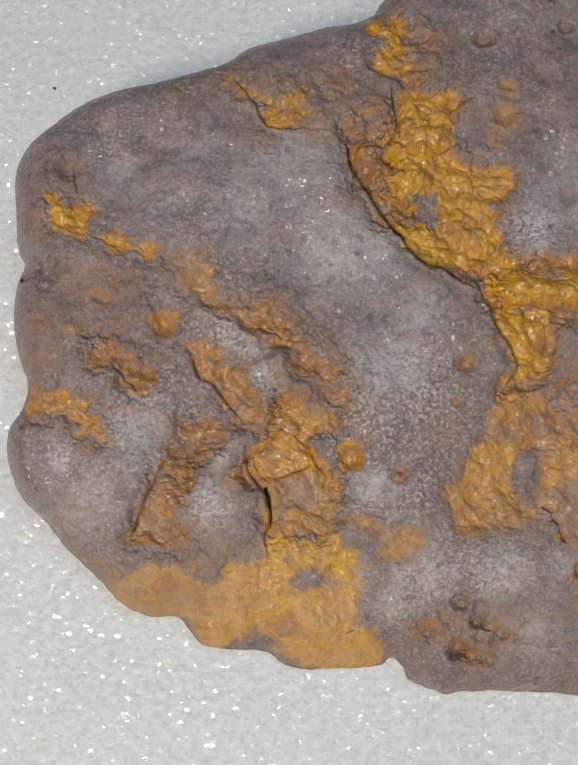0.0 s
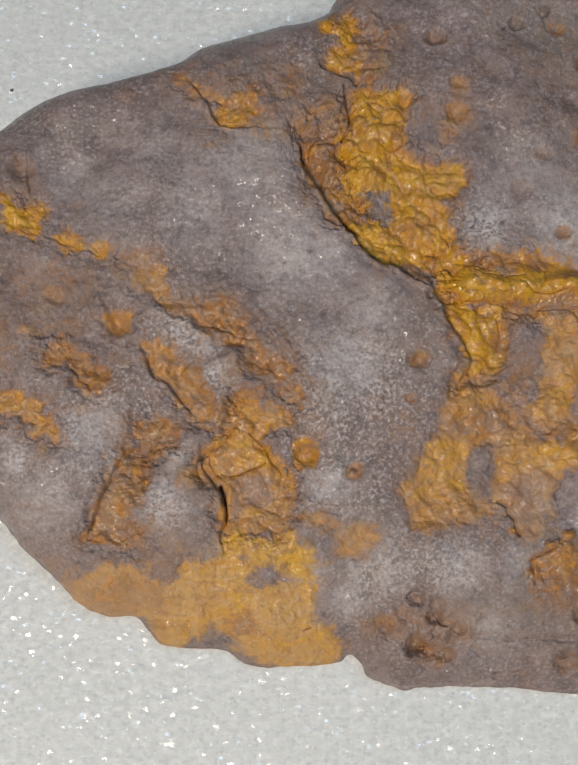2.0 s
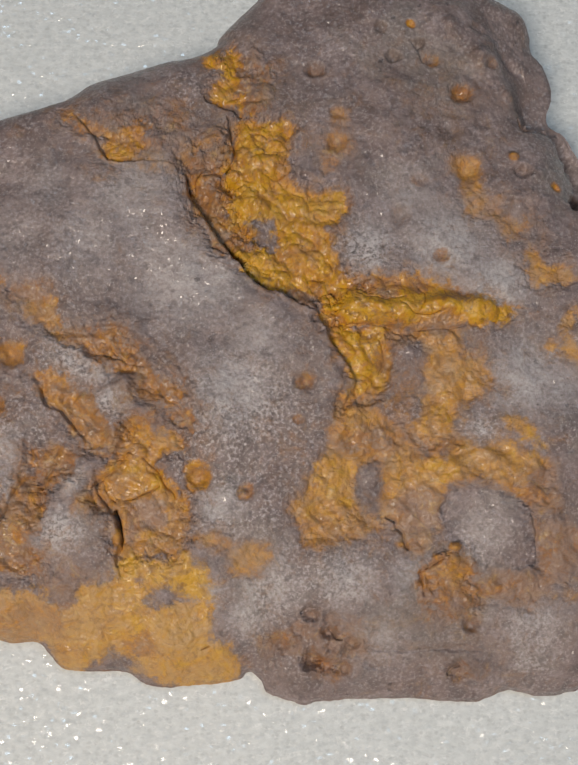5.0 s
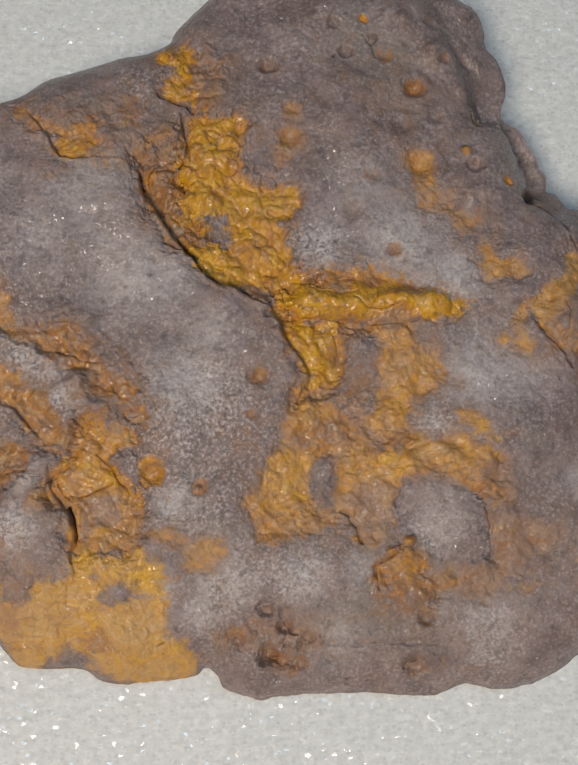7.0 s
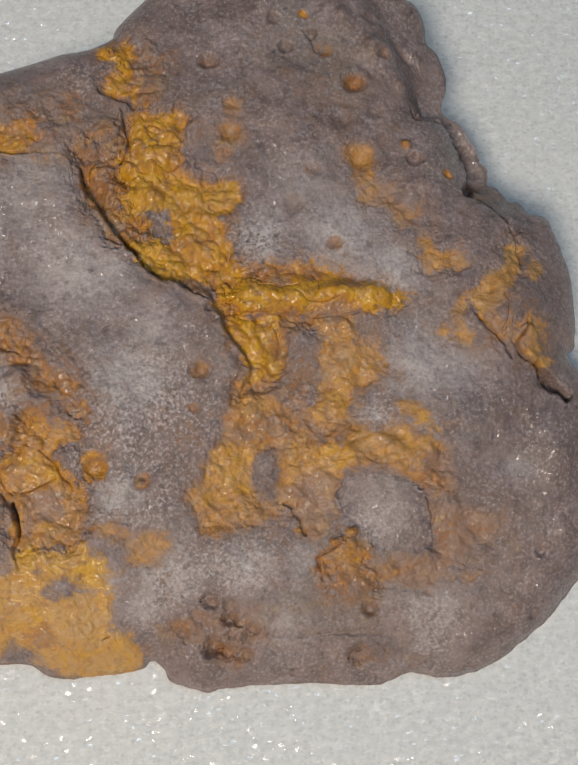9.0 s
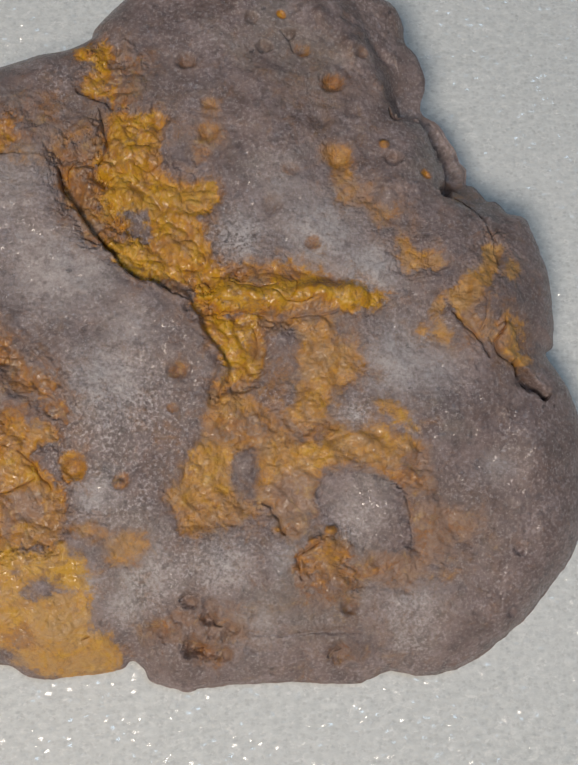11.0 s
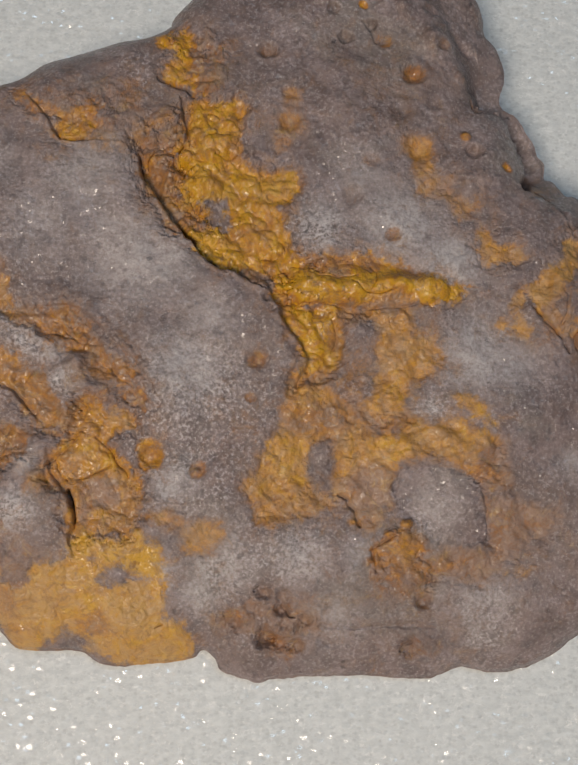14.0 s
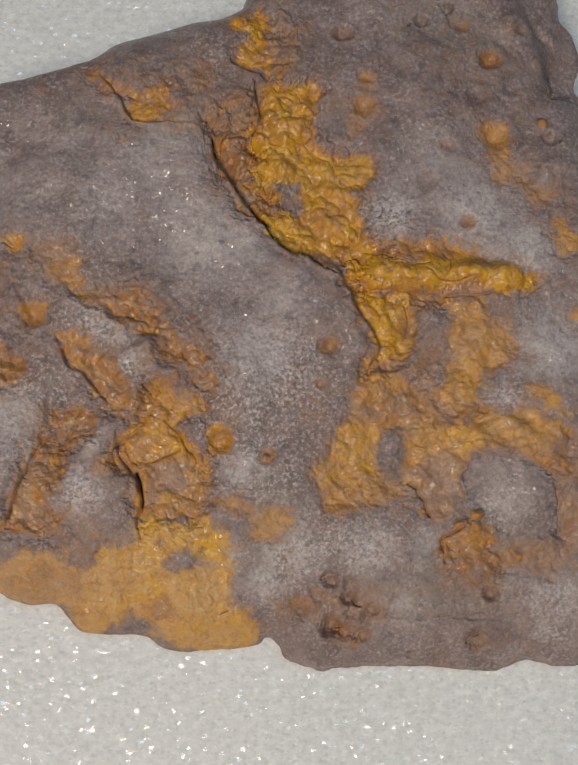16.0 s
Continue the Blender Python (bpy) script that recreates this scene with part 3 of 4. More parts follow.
coat("rust_film", "dark rust stain below the nodule", 0.88, 0.1, 0.8, 0.1, 0.05, 0.1,
     [(58.8, 17.6), (61.6, 16.7), (65.4, 16.8), (66, 15.4), (62.9, 14.9), (59.8, 15.5)])
coat("rust_film", "reddish brown pitted stain", 0.96, 0.35, 0.6, 0.05, 0.06, 0.08,
     [(41.9, 14.7), (44.9, 15.5), (48, 14.9), (52, 14.7), (52.3, 11.2), (49.2, 10.6), (50.4, 8.8), (47.4, 7.9), (44.9, 8.9), (44.3, 10.7), (41.9, 11.4)])
coat("rust_film", "dull tan stain beside the low hollows", 0.75, 0.2, 0.75, 0.1, 0.05, 0.14,
     [(38.1, 12.6), (41.2, 12.8), (42.3, 12), (39.3, 10.9)])
coat("rust_fleck", "tan ochre patch in a shallow hollow", 0.55, 0.5, 0.85, 0.35, 0.08, 0.08,
     [(72.2, 61.1), (73.5, 61), (74.8, 59.6), (77.5, 58.5), (77.8, 57.5), (74.7, 57.4), (73.4, 56.7), (72.5, 58)])
coat("rust_film", "tan ochre patch trailing from a pit", 0.6, 0.45, 0.85, 0.15, 0.08, 0.1,
     [(62.3, 73.2), (64.9, 73.7), (66.5, 72), (66.7, 69.5), (68.6, 67.7), (68.3, 66.6), (65.3, 66.1), (64.5, 68.3), (63.9, 71.1), (62.6, 71.9)])
coat("rust_film", "thin tan rust patch", 0.65, 0.5, 0.7, 0.1, 0.06, 0.1,
     [(68, 66.6), (70.4, 65.5), (72.4, 66.4), (72.4, 63.8), (70.4, 62.9), (68.6, 64.6)])
coat("ochre_crust", "tan yellow ochre crust on the outer lobe", 0.4, 0.65, 1, 0.3, 0.14, 0.14,
     [(84.7, 60.6), (86.2, 60.5), (85.3, 57.5), (83.4, 56.5), (83.6, 55.2), (82.5, 53.9), (81.2, 51.3), (82.3, 49.9), (82, 48.5), (80.8, 49.7), (79.1, 51.5), (78.6, 53.4), (79.2, 54.6), (81.6, 56.3), (83, 57.6), (83.3, 59.2)])
coat("ochre_crust", "flaking yellow ochre scab on the outer lobe", 0.34, 0.65, 1, 0.1, 0.25, 0.14,
     [(84.8, 50.3), (86, 50.9), (87.7, 50), (88.2, 48.4), (87.5, 46.5), (88.8, 45.6), (88.5, 45), (86.3, 45.7), (84.6, 47.6), (85.2, 48.5), (84.6, 49.5)])
coat("ochre_fleck", "small ochre patch on the outer lobe", 0.4, 0.6, 0.75, 0, 0.08, 0.1,
     [(86.3, 58.8), (87.5, 58.7), (88.6, 57), (87.5, 56.1), (86.2, 56.8)])
coat("ochre_film", "thin tan ochre on the outer lobe", 0.6, 0.6, 0.55, 0, 0.05, 0.1,
     [(81.8, 51.2), (84.1, 51.1), (84.8, 47.8), (83.1, 47.8), (82.2, 49)])
coat("rust_fleck", "small tan rust patch", 0.55, 0.6, 0.75, 0.1, 0.08, 0.1,
     [(76.2, 51.2), (77.3, 52.8), (77.9, 52.2), (77.5, 50.2), (78.6, 48.3), (74.8, 48.6), (75, 49.5), (76.8, 49.6)])
coat("rust_film", "thin tan rust patch", 0.65, 0.35, 0.65, 0.05, 0.05, 0.1,
     [(46.7, 79.4), (49, 79.9), (49.6, 78.4), (48.3, 77.2), (46.8, 77.4)])
coat("rust_film", "orange-brown rust patch", 0.65, 0.3, 0.8, 0.1, 0.05, 0.1,
     [(46.5, 76.1), (49, 76.5), (49.6, 75.4), (48.3, 73), (46.7, 72.4), (45.8, 73.3)])
coat("rust_film", "faint rust trail", 0.8, 0.4, 0.4, 0, 0.04, 0.08,
     [(45.1, 72.3), (47.6, 72.6), (46.4, 70.4), (44.8, 69.9)])
coat("rust_fleck", "tan lip above the dark cleft", 0.8, 0.9, 0.8, 0, 0.1, 0.05,
     [(79, 67.1), (81.4, 69.3), (82.7, 69.6), (83.4, 69.1), (82.2, 68.4), (80.2, 67.5)])
coat("rust_fleck", "pinkish tan chip on the cleft's edge", 0.95, 0.7, 0.9, 0, 0.15, 0.06,
     [(42.3, 55), (43.3, 55.3), (45.2, 54.2), (44.8, 53.7), (43.2, 53.5)])
# local changes of the ochre's colour: tone, dustiness, strength, softness, outline
tint(0.6, 0.8, 0.9, 1, [(-3, 33.4), (-1.3, 35), (0.2, 33.9), (0.1, 33.1), (-2, 32.9)])
tint(0.95, 0.6, 0.85, 0.6, [(21.2, 29.2), (23.8, 29.9), (26.3, 29.5), (26.4, 26.3), (24.1, 24.9), (22.4, 24), (21.8, 26)])
tint(0.7, 0.6, 0.85, 1.5, [(0.1, 16.1), (6.7, 17.5), (12, 17.6), (15.1, 15.8), (14.5, 13.4), (10.8, 12.3), (5.8, 12.3)])
tint(0.62, 0.3, 0.7, 0.8, [(22.2, 16.2), (25.7, 16.7), (25.5, 15.4), (22.9, 15.1)])
tint(0.78, 0.4, 0.7, 1, [(21.5, 12.5), (24.7, 13.4), (25.5, 11), (22.5, 10.8)])
tint(0.8, 0.4, 0.5, 1, [(12, 12), (15.1, 12.5), (15.8, 11), (13.3, 10.5)])
tint(0.12, 0.5, 0.6, 1, [(19.8, 17.2), (23.9, 18.8), (24.7, 15.1), (20.5, 14.3)])
tint(0.55, 0.2, 0.8, 0.8, [(24.1, 24.9), (27.7, 25.7), (27.7, 23.3), (23.6, 23.2)])
tint(0.18, 0.2, 0.6, 1, [(22.5, 34.4), (25.4, 33.3), (27.4, 31.1), (23.8, 30.5), (21.9, 31.9)])
tint(0.45, 0.6, 0.8, 1, [(35.5, 22.6), (38.8, 24.5), (39.5, 22.3), (36.2, 21)])
tint(0.22, 0, 0.8, 0.5, [(17.5, 74.1), (19, 74.8), (21.5, 74.8), (22.2, 73.9), (20.9, 72.7), (18.8, 72.3)])
tint(0.5, 0.75, 0.8, 0.6, [(25.1, 38), (26.9, 37.9), (28.3, 36.8), (25.9, 35.9)])
tint(0.22, 0.45, 0.8, 1.2, [(41.9, 69.5), (48, 68.8), (46.7, 64.7), (43.9, 65.9)])
tint(-0.1, 0.2, 0.9, 0.8, [(35.2, 60.9), (38.2, 61.5), (39.8, 59.9), (38.8, 57.6), (37, 58)])
tint(0.45, 0.4, 0.7, 1.2, [(40.7, 61.2), (45.7, 62.4), (47.1, 58.9), (43.1, 58.5), (40, 59.4)])
tint(0.3, 0.1, 0.6, 1, [(34.2, 77.8), (36.8, 77.7), (37, 73.7), (34.6, 72.2)])
tint(0.5, 0.2, 0.6, 1, [(40.6, 77.3), (41.8, 77.7), (41.5, 71), (40.4, 71.1)])
# brown band that paints the shade along the shelf's upper edge
tint(0.72, 0.05, 0.9, 0.6, [(49.8, 57.4), (53.8, 57.7), (58.4, 57.4), (63.2, 56.3), (64, 55.5), (61.3, 56.2), (55.7, 55), (52, 55.6)])
tint(0.75, 0.2, 0.7, 0.6, [(53.2, 48.4), (55, 47.4), (54.7, 45.4), (53.2, 45.7)])
tint(0.2, 0.5, 0.8, 1.2, [(45.9, 35.2), (50, 35.5), (50.6, 32.8), (50.2, 29.8), (46.2, 29.8), (45.4, 32.2)])
tint(0.76, 0.2, 0.8, 1, [(47.5, 38.7), (53.1, 38.8), (55.5, 37.1), (54.9, 35.7), (48.1, 35.8)])
tint(0.8, 0.15, 0.8, 1, [(60.5, 37.5), (62.9, 36.9), (62.2, 35), (59.2, 33.9), (58, 35.1)])
tint(0.3, 0.55, 0.75, 1, [(64.1, 36.2), (71.1, 36.2), (73.8, 34.1), (67.7, 33.7), (62.8, 32.5), (58, 32.1), (55.5, 33.5)])
tint(0.92, 0.4, 0.85, 1, [(54.8, 29.8), (57.9, 31.5), (60.4, 30.2), (60.1, 25.4), (57.2, 23.9), (55.5, 26.8)])
tint(0.68, 0.4, 0.7, 1.2, [(44.4, 27.5), (49.3, 28), (52.4, 27.3), (50.5, 24.9), (45.6, 24.4)])
tint(0.55, 0.5, 0.6, 1, [(59.4, 46.7), (65.6, 46.7), (66.4, 43.5), (61.7, 42.3), (59.4, 43.8)])
tint(0.4, 0.4, 0.6, 1, [(59, 41.8), (63, 41.8), (62.7, 38.8), (58.6, 38.7)])
tint(0.78, 0.1, 0.8, 1, [(69.5, 31.8), (74, 31.2), (73.6, 29.5), (70.6, 30)])
tint(0.5, 0.4, 0.7, 0.6, [(61.5, 21.8), (64, 21.7), (64.3, 19.4), (62.1, 18.8)])
# bare places inside the ochre: outline, how bare, how proud
bare(0.8, 0.1, [(24.5, 18.1), (27.1, 18.6), (27.5, 17), (25.2, 16.6)])
bare(0.6, 0, [(18.9, 10.6), (22.5, 11.1), (25.1, 8.5), (21.3, 8.8)])
bare(0.8, 0.1, [(36.3, 65.6), (38.8, 65.9), (40.4, 63.9), (40, 61.6), (37.8, 61.8), (36.9, 63.5)])
bare(0.8, 0, [(55, 48.6), (58.1, 49.3), (58.4, 47.9), (55.6, 47.2)])
bare(0.75, 0, [(50.2, 33.2), (53, 34.4), (53.6, 31.7), (53, 29.2), (50.8, 29.8)])
bare(0.95, -0.15, [(61.6, 30.1), (64, 31.2), (67.6, 31), (70.7, 29.4), (72.3, 26.3), (73.1, 22.5), (70.2, 21.9), (66.4, 22.9), (62.8, 24.8), (61.6, 27.1)])
# cracks: half width, depth, line
crack(0.17, 1.1, [(28.5, 71.4), (28.9, 68.1), (30.3, 66.3), (32.5, 62.8), (35.3, 59.6), (37.9, 56.4), (40.3, 55.6), (42.7, 54.4), (45.3, 52.8)])
crack(0.17, 0.25, [(45.7, 52.3), (46.8, 49.6), (47.9, 48), (49.5, 46.2), (50.4, 44.2), (49.4, 42.7), (48.8, 40.1)])
crack(0.24, 2.0, [(20.7, 28.5), (21.2, 26.2), (21.6, 23.8)])
crack(0.23, 0.6, [(21.6, 23.8), (20.9, 22.9), (21.1, 21.3)])
crack(0.29, 0.8, [(30.3, 81.7), (32.8, 80.5), (34.3, 79.8), (35.5, 78.9)])
crack(0.23, 0.7, [(33.5, 79.1), (34.3, 76), (34.6, 73.5), (33.3, 71.4)])
crack(0.17, 0.5, [(31.1, 72.2), (29.7, 70.4), (29.6, 68.7)])
crack(0.23, 0.5, [(18, 28.9), (17.8, 31.2), (20.6, 33.5), (22.1, 35.7)])
crack(0.17, 0.4, [(21.5, 29.4), (23.8, 30.2), (26.1, 31.4)])
crack(0.2, 0.4, [(10.8, 43.1), (11.5, 41.5), (13.2, 40.5), (14.8, 38.8), (16.3, 37.1)])
crack(0.2, 0.4, [(9.9, 32.4), (8.4, 31), (7.3, 28.8), (5.8, 25.1), (4.7, 21.9)])
crack(0.23, 0.5, [(1.9, 41.6), (3.1, 40.2), (4.5, 38.9)])
crack(0.23, 0.4, [(17.5, 74.2), (18.5, 72.6), (21.6, 72.5)])
crack(0.4, 1.6, [(72.1, 80.4), (72.9, 78.6), (75.7, 79.9), (77, 79.9)])
crack(1.0, 4.5, [(76.8, 80.3), (78.1, 78.8), (79.1, 76.3), (80, 73.6), (80.4, 70.9), (78.6, 67.6)])
crack(0.3, 0.16, [(61, 11.8), (65.4, 12.1)])
crack(0.23, 0.7, [(47.3, 14.4), (48.1, 13.1), (49.2, 12.7)])
crack(0.29, 1, [(80.5, 67.9), (81.8, 67.6), (83.6, 65.1), (85.2, 61.8), (85.3, 59.5), (85.6, 57.9)])
crack(0.29, 0.9, [(78.8, 51.5), (80.7, 49.5), (82.6, 47.7), (83.7, 45.5)])
crack(0.29, 0.9, [(85.9, 50.9), (85.5, 49), (84.5, 47.6), (85.6, 46), (87.5, 45.1)])
crack(1.0, 4, [(87.1, 45.5), (88.4, 44), (90.2, 42.3), (92, 40.7)])
crack(0.23, 0.6, [(54.3, 28.1), (55.7, 26.5), (56.5, 25.3), (57.2, 23.8)])
crack(0.23, 0.6, [(72, 28.5), (73, 26.3), (73.2, 24), (73.5, 22.2)])
crack(0.29, 0.5, [(61.6, 22.9), (59.8, 21.8), (58.6, 21.1), (58.8, 19.6), (59.2, 18)])
crack(0.3, 0.26, [(51.7, 11.7), (57.9, 11.5), (61.6, 11.7), (67.3, 11.5)])
crack(0.3, 0.16, [(61, 12.2), (64.1, 12), (67.3, 12.2)])
crack(0.23, 0.5, [(62.6, 8.5), (63.2, 9.2), (64.5, 9.8)])
crack(0.23, 0.5, [(43.7, 16), (44.7, 16.6), (46.2, 16.6)])
crack(0.58, 1.6, [(-11.4, 52.6), (-9.9, 52.7), (-8.1, 53)])
crack(0.5, 0.5, [(-9.4, 38.3), (-7.9, 37.9)])
crack(0.6, 0.35, [(-9.8, 34.2), (-7.7, 34.7), (-5.3, 34.2)])
crack(0.17, 0.3, [(-2.8, 57.7), (0.3, 56.6), (4.6, 55.4)])
crack(0.17, 0.35, [(31.4, 11.5), (32.5, 12)])
crack(0.35, 1, [(69.3, 6.1), (70.6, 6.7), (71.2, 7.7)])
crack(0.17, 0.4, [(64.4, 51.5), (58.7, 51), (53.2, 51.6), (47.6, 51.8)])
crack(0.17, 0.5, [(33.8, 68.5), (34.7, 69.4), (35.9, 69.7)])
crack(0.23, 0.6, [(31.9, 61.4), (33.6, 60.6), (35.5, 60.2)])
crack(0.17, 0.4, [(33.4, 71.3), (31.9, 71.4), (29.8, 70.5), (29.5, 69.2)])
crack(0.17, 0.4, [(36.9, 76.3), (37.9, 76.5), (39, 75.8)])
crack(0.17, 0.4, [(37.3, 73.4), (38.5, 73.8), (40, 73.3)])
crack(0.17, 0.4, [(38, 70.9), (39.8, 70.7), (41.3, 71.1)])
crack(0.17, 0.4, [(50.1, 55.6), (53.2, 54.7), (56.3, 55)])
crack(0.17, 0.4, [(55.7, 54.1), (58.1, 52.8), (61.3, 53.3)])
crack(0.17, 0.4, [(53.1, 50), (54, 47.8), (53.2, 45.4)])
crack(0.17, 0.4, [(58.2, 56.6), (59.1, 54.7), (58.1, 53.1)])
crack(0.23, 0.4, [(57.5, 90.3), (58.8, 88.5), (59.3, 87.1)])
crack(0.23, 0.5, [(83.8, 63.1), (85.1, 62.5), (86.7, 63.5)])
crack(0.23, 0.4, [(82.8, 54.1), (83.3, 51.5), (82.6, 49)])
crack(0.17, 0.4, [(-5.4, 67.4), (-5.2, 65.5), (-4.5, 62.8)])
crack(0.23, 0.4, [(23.6, 35), (26.1, 32.5), (28, 29.5)])
crack(0.17, 0.4, [(19, 32.2), (19.7, 29.9), (20.7, 29.1)])
crack(0.17, 0.3, [(12.9, 35.3), (12.7, 33.6), (11.6, 32.1)])
crack(0.17, 0.3, [(19.3, 48.5), (21.8, 46.3), (25.4, 45.9)])
crack(0.17, 0.3, [(17, 47.8), (20.6, 46.8), (23, 46.4)])
crack(0.17, 0.3, [(25.5, 43.3), (26.8, 41.9), (29.2, 40.2)])
# pits and swellings: centre, radius, height, how rusty, tone
dimple(64.2, 83, 1.80, -0.7, 0.9, 0.85)
dimple(44.9, 85.5, 1.32, -0.6, 0.5, 0.95)
dimple(48, 79.4, 1.20, -0.25, 0.6, 0.6)
dimple(47.7, 75.6, 1.68, -0.35, 0.7, 0.65)
dimple(64.7, 72.5, 2.16, -0.5, 0.85, 0.6)
dimple(70.9, 74.1, 0.84, 0.25, 0.7, 0.4)
dimple(71.9, 72.1, 1.20, -0.6, 0.3, 0.9)
dimple(76.5, 70.3, 0.84, -0.3, 0.8, 0.4)
dimple(67, 88.2, 1.80, 0.7, 0, 0.9)
dimple(68.3, 87.3, 1.08, -0.4, 0.5, 0.8)
dimple(57.6, 92.3, 0.72, -0.2, 0.9, 0.3)
dimple(58.7, 89.6, 0.84, -0.5, 0.2, 0.9)
dimple(55.2, 87.8, 1.08, -0.5, 0.3, 0.95)
dimple(60.4, 87.5, 1.32, -0.3, 0.6, 0.6)
dimple(70.7, 83.1, 1.32, 0.35, 0.25, 0.7)
dimple(62.8, 24.2, 0.75, 0.42, 0.9, 0.55)
dimple(61.1, 60.6, 1.32, -0.25, 0.6, 0.8)
dimple(58.4, 70.3, 1.44, -0.2, 0.35, 0.9)
dimple(30.8, 32.4, 1.68, -0.5, 0.8, 0.3)
dimple(30.8, 32.4, 0.72, 0.25, 0.8, 0.5)
dimple(36.5, 30.7, 1.32, -0.3, 0.6, 0.7)
dimple(36.5, 30.5, 0.60, 0.35, 0.4, 0.8)
dimple(7.2, 47.4, 1.92, -0.3, 0.7, 0.55)
dimple(44, 44.1, 1.44, -0.4, 0.6, 0.8)
dimple(43.1, 39.5, 0.84, -0.2, 0.6, 0.7)
dimple(45.4, 10.3, 1.6, -0.9, 0.6, 0.97)
dimple(47.1, 9.5, 1.5, -0.8, 0.7, 0.9)
dimple(49.3, 9.2, 1.4, -0.55, 0.5, 1)
dimple(48.6, 11.2, 1.0, 0.3, 0.25, 1)
dimple(44.2, 8.5, 1.1, 0.3, 0.2, 1)
dimple(52.2, 13.9, 1.2, 0.25, 0.2, 1)
dimple(45.9, 13.1, 1.1, 0.3, 0.3, 1)
dimple(64.2, 9, 1.9, -0.6, 0.6, 0.97)
dimple(66.4, 9.2, 1.9, 0.15, 0.4, 1)
dimple(65.4, 14.7, 1.2, -0.5, 0.6, 0.97)
dimple(45, 15.9, 1.2, -0.6, 0.5, 1)
dimple(47.8, 15.5, 1.3, -0.35, 0.5, 0.95)
dimple(50.3, 12.4, 1.1, -0.5, 0.5, 1)
dimple(41.2, 12.5, 1.8, -0.4, 0.75, 0.9)
dimple(-0.7, 50.2, 1.44, -0.15, 0.5, 0.7)
dimple(-5.8, 65.8, 1.80, -0.4, 0.4, 0.85)
dimple(-9.1, 61, 1.56, 0.2, 0.2, 0.9)
dimple(-7.2, 52.5, 1.44, -0.2, 0.3, 0.8)
dimple(6.1, 76.3, 1.56, 0.15, 0.3, 0.6)
dimple(-8.5, 42.4, 1.20, 0.2, 0.45, 0.6)
dimple(52.4, 93.8, 2.40, 0.3, 0, 1)
dimple(62.4, 77.4, 1.80, -0.2, 0.3, 0.9)
dimple(67, 78.8, 1.44, -0.2, 0.35, 0.9)
dimple(56.8, 83.9, 1.56, 0.2, 0, 0.9)
dimple(62.8, 92.5, 1.32, 0.3, 0.2, 0.9)
dimple(66.8, 92.6, 1.20, -0.3, 0.2, 0.9)
dimple(53.6, 91.7, 1.08, -0.25, 0.3, 0.9)
dimple(69.4, 90.5, 1.44, 0.3, 0, 0.9)
dimple(73.9, 71.7, 1.44, 0.2, 0.1, 0.9)
dimple(55.8, 65.6, 1.56, -0.15, 0.2, 0.9)
dimple(69.5, 56.6, 1.56, 0.2, 0, 0.9)
dimple(84.1, 37.8, 2.04, -0.2, 0, 0.9)
dimple(87.2, 21.4, 0.96, -0.35, 0, 1)
dimple(86.5, 13.6, 0.72, -0.35, 0, 1)
dimple(84, 20.3, 1.32, 0.15, 0.15, 0.9)
dimple(52.9, 9.9, 1.20, -0.25, 0.4, 1)
dimple(47.6, 13.7, 1.1, -0.5, 0.6, 0.92)
dimple(43, 12.6, 1.20, 0.25, 0.3, 0.9)
dimple(1.1, 61.5, 1.20, -0.1, 0.2, 0.9)
dimple(11.7, 55.9, 1.08, -0.15, 0.35, 0.8)
# paler weathered places, the stone's gloss sheen painted in with them: centre, radius, strength
sheened(28.4, 56.8, 7.4, 0.45)
sheened(24.6, 60.9, 4.3, 0.3)
sheened(34.9, 42.7, 6.8, 0.45)
sheened(37.5, 49.2, 4.9, 0.3)
sheened(4.8, 34.3, 5.5, 0.4)
sheened(7.4, 29.8, 3.7, 0.35)
sheened(13.5, 25.5, 3.7, 0.6)
sheened(-1.2, 25.3, 5.5, 0.35)
sheened(14.7, 46.6, 3.7, 0.5)
sheened(18.3, 45.6, 3.1, 0.45)
sheened(19.6, 41.4, 2.5, 0.5)
sheened(-4, 30.4, 2.5, 0.5)
sheened(21.8, 66.7, 9.2, 0.26)
sheened(0.8, 64.8, 4.3, 0.25)
sheened(52, 60.3, 3.7, 0.5)
sheened(14.9, 32, 2.5, 0.6)
sheened(33.3, 28.9, 3.7, 0.4)
sheened(32.2, 18.5, 3.7, 0.35)
sheened(38.1, 18.7, 3.1, 0.35)
sheened(12.7, 49.9, 2.5, 0.4)
sheened(6, 61.8, 7.4, 0.2)
sheened(16.2, 61.7, 6.8, 0.25)
sheened(10.9, 68.2, 5.5, 0.2)
sheened(21.2, 34.3, 2.5, 0.3)
sheened(40.1, 19.2, 4.9, 0.4)
sheened(53, 12.4, 4.9, 0.3)
sheened(72.9, 15, 5.5, 0.3)
sheened(57.8, 20.6, 3.7, 0.3)
sheened(37, 15.1, 3.7, 0.3)
sheened(62, 61.6, 6.8, 0.5)
sheened(68.2, 56.5, 4.9, 0.65)
sheened(71.7, 45.3, 6.2, 0.5)
sheened(66.4, 25.9, 4.3, 0.25)
sheened(32.3, 56.4, 6.2, 0.35)
sheened(52, 61.5, 4.3, 0.5)
sheened(49.3, 20.1, 4.9, 0.4)
sheened(84.2, 31.8, 2.5, 0.3)
sheened(72.9, 11.4, 5.5, 0.2)
sheened(66, 38.4, 3.1, 0.3)
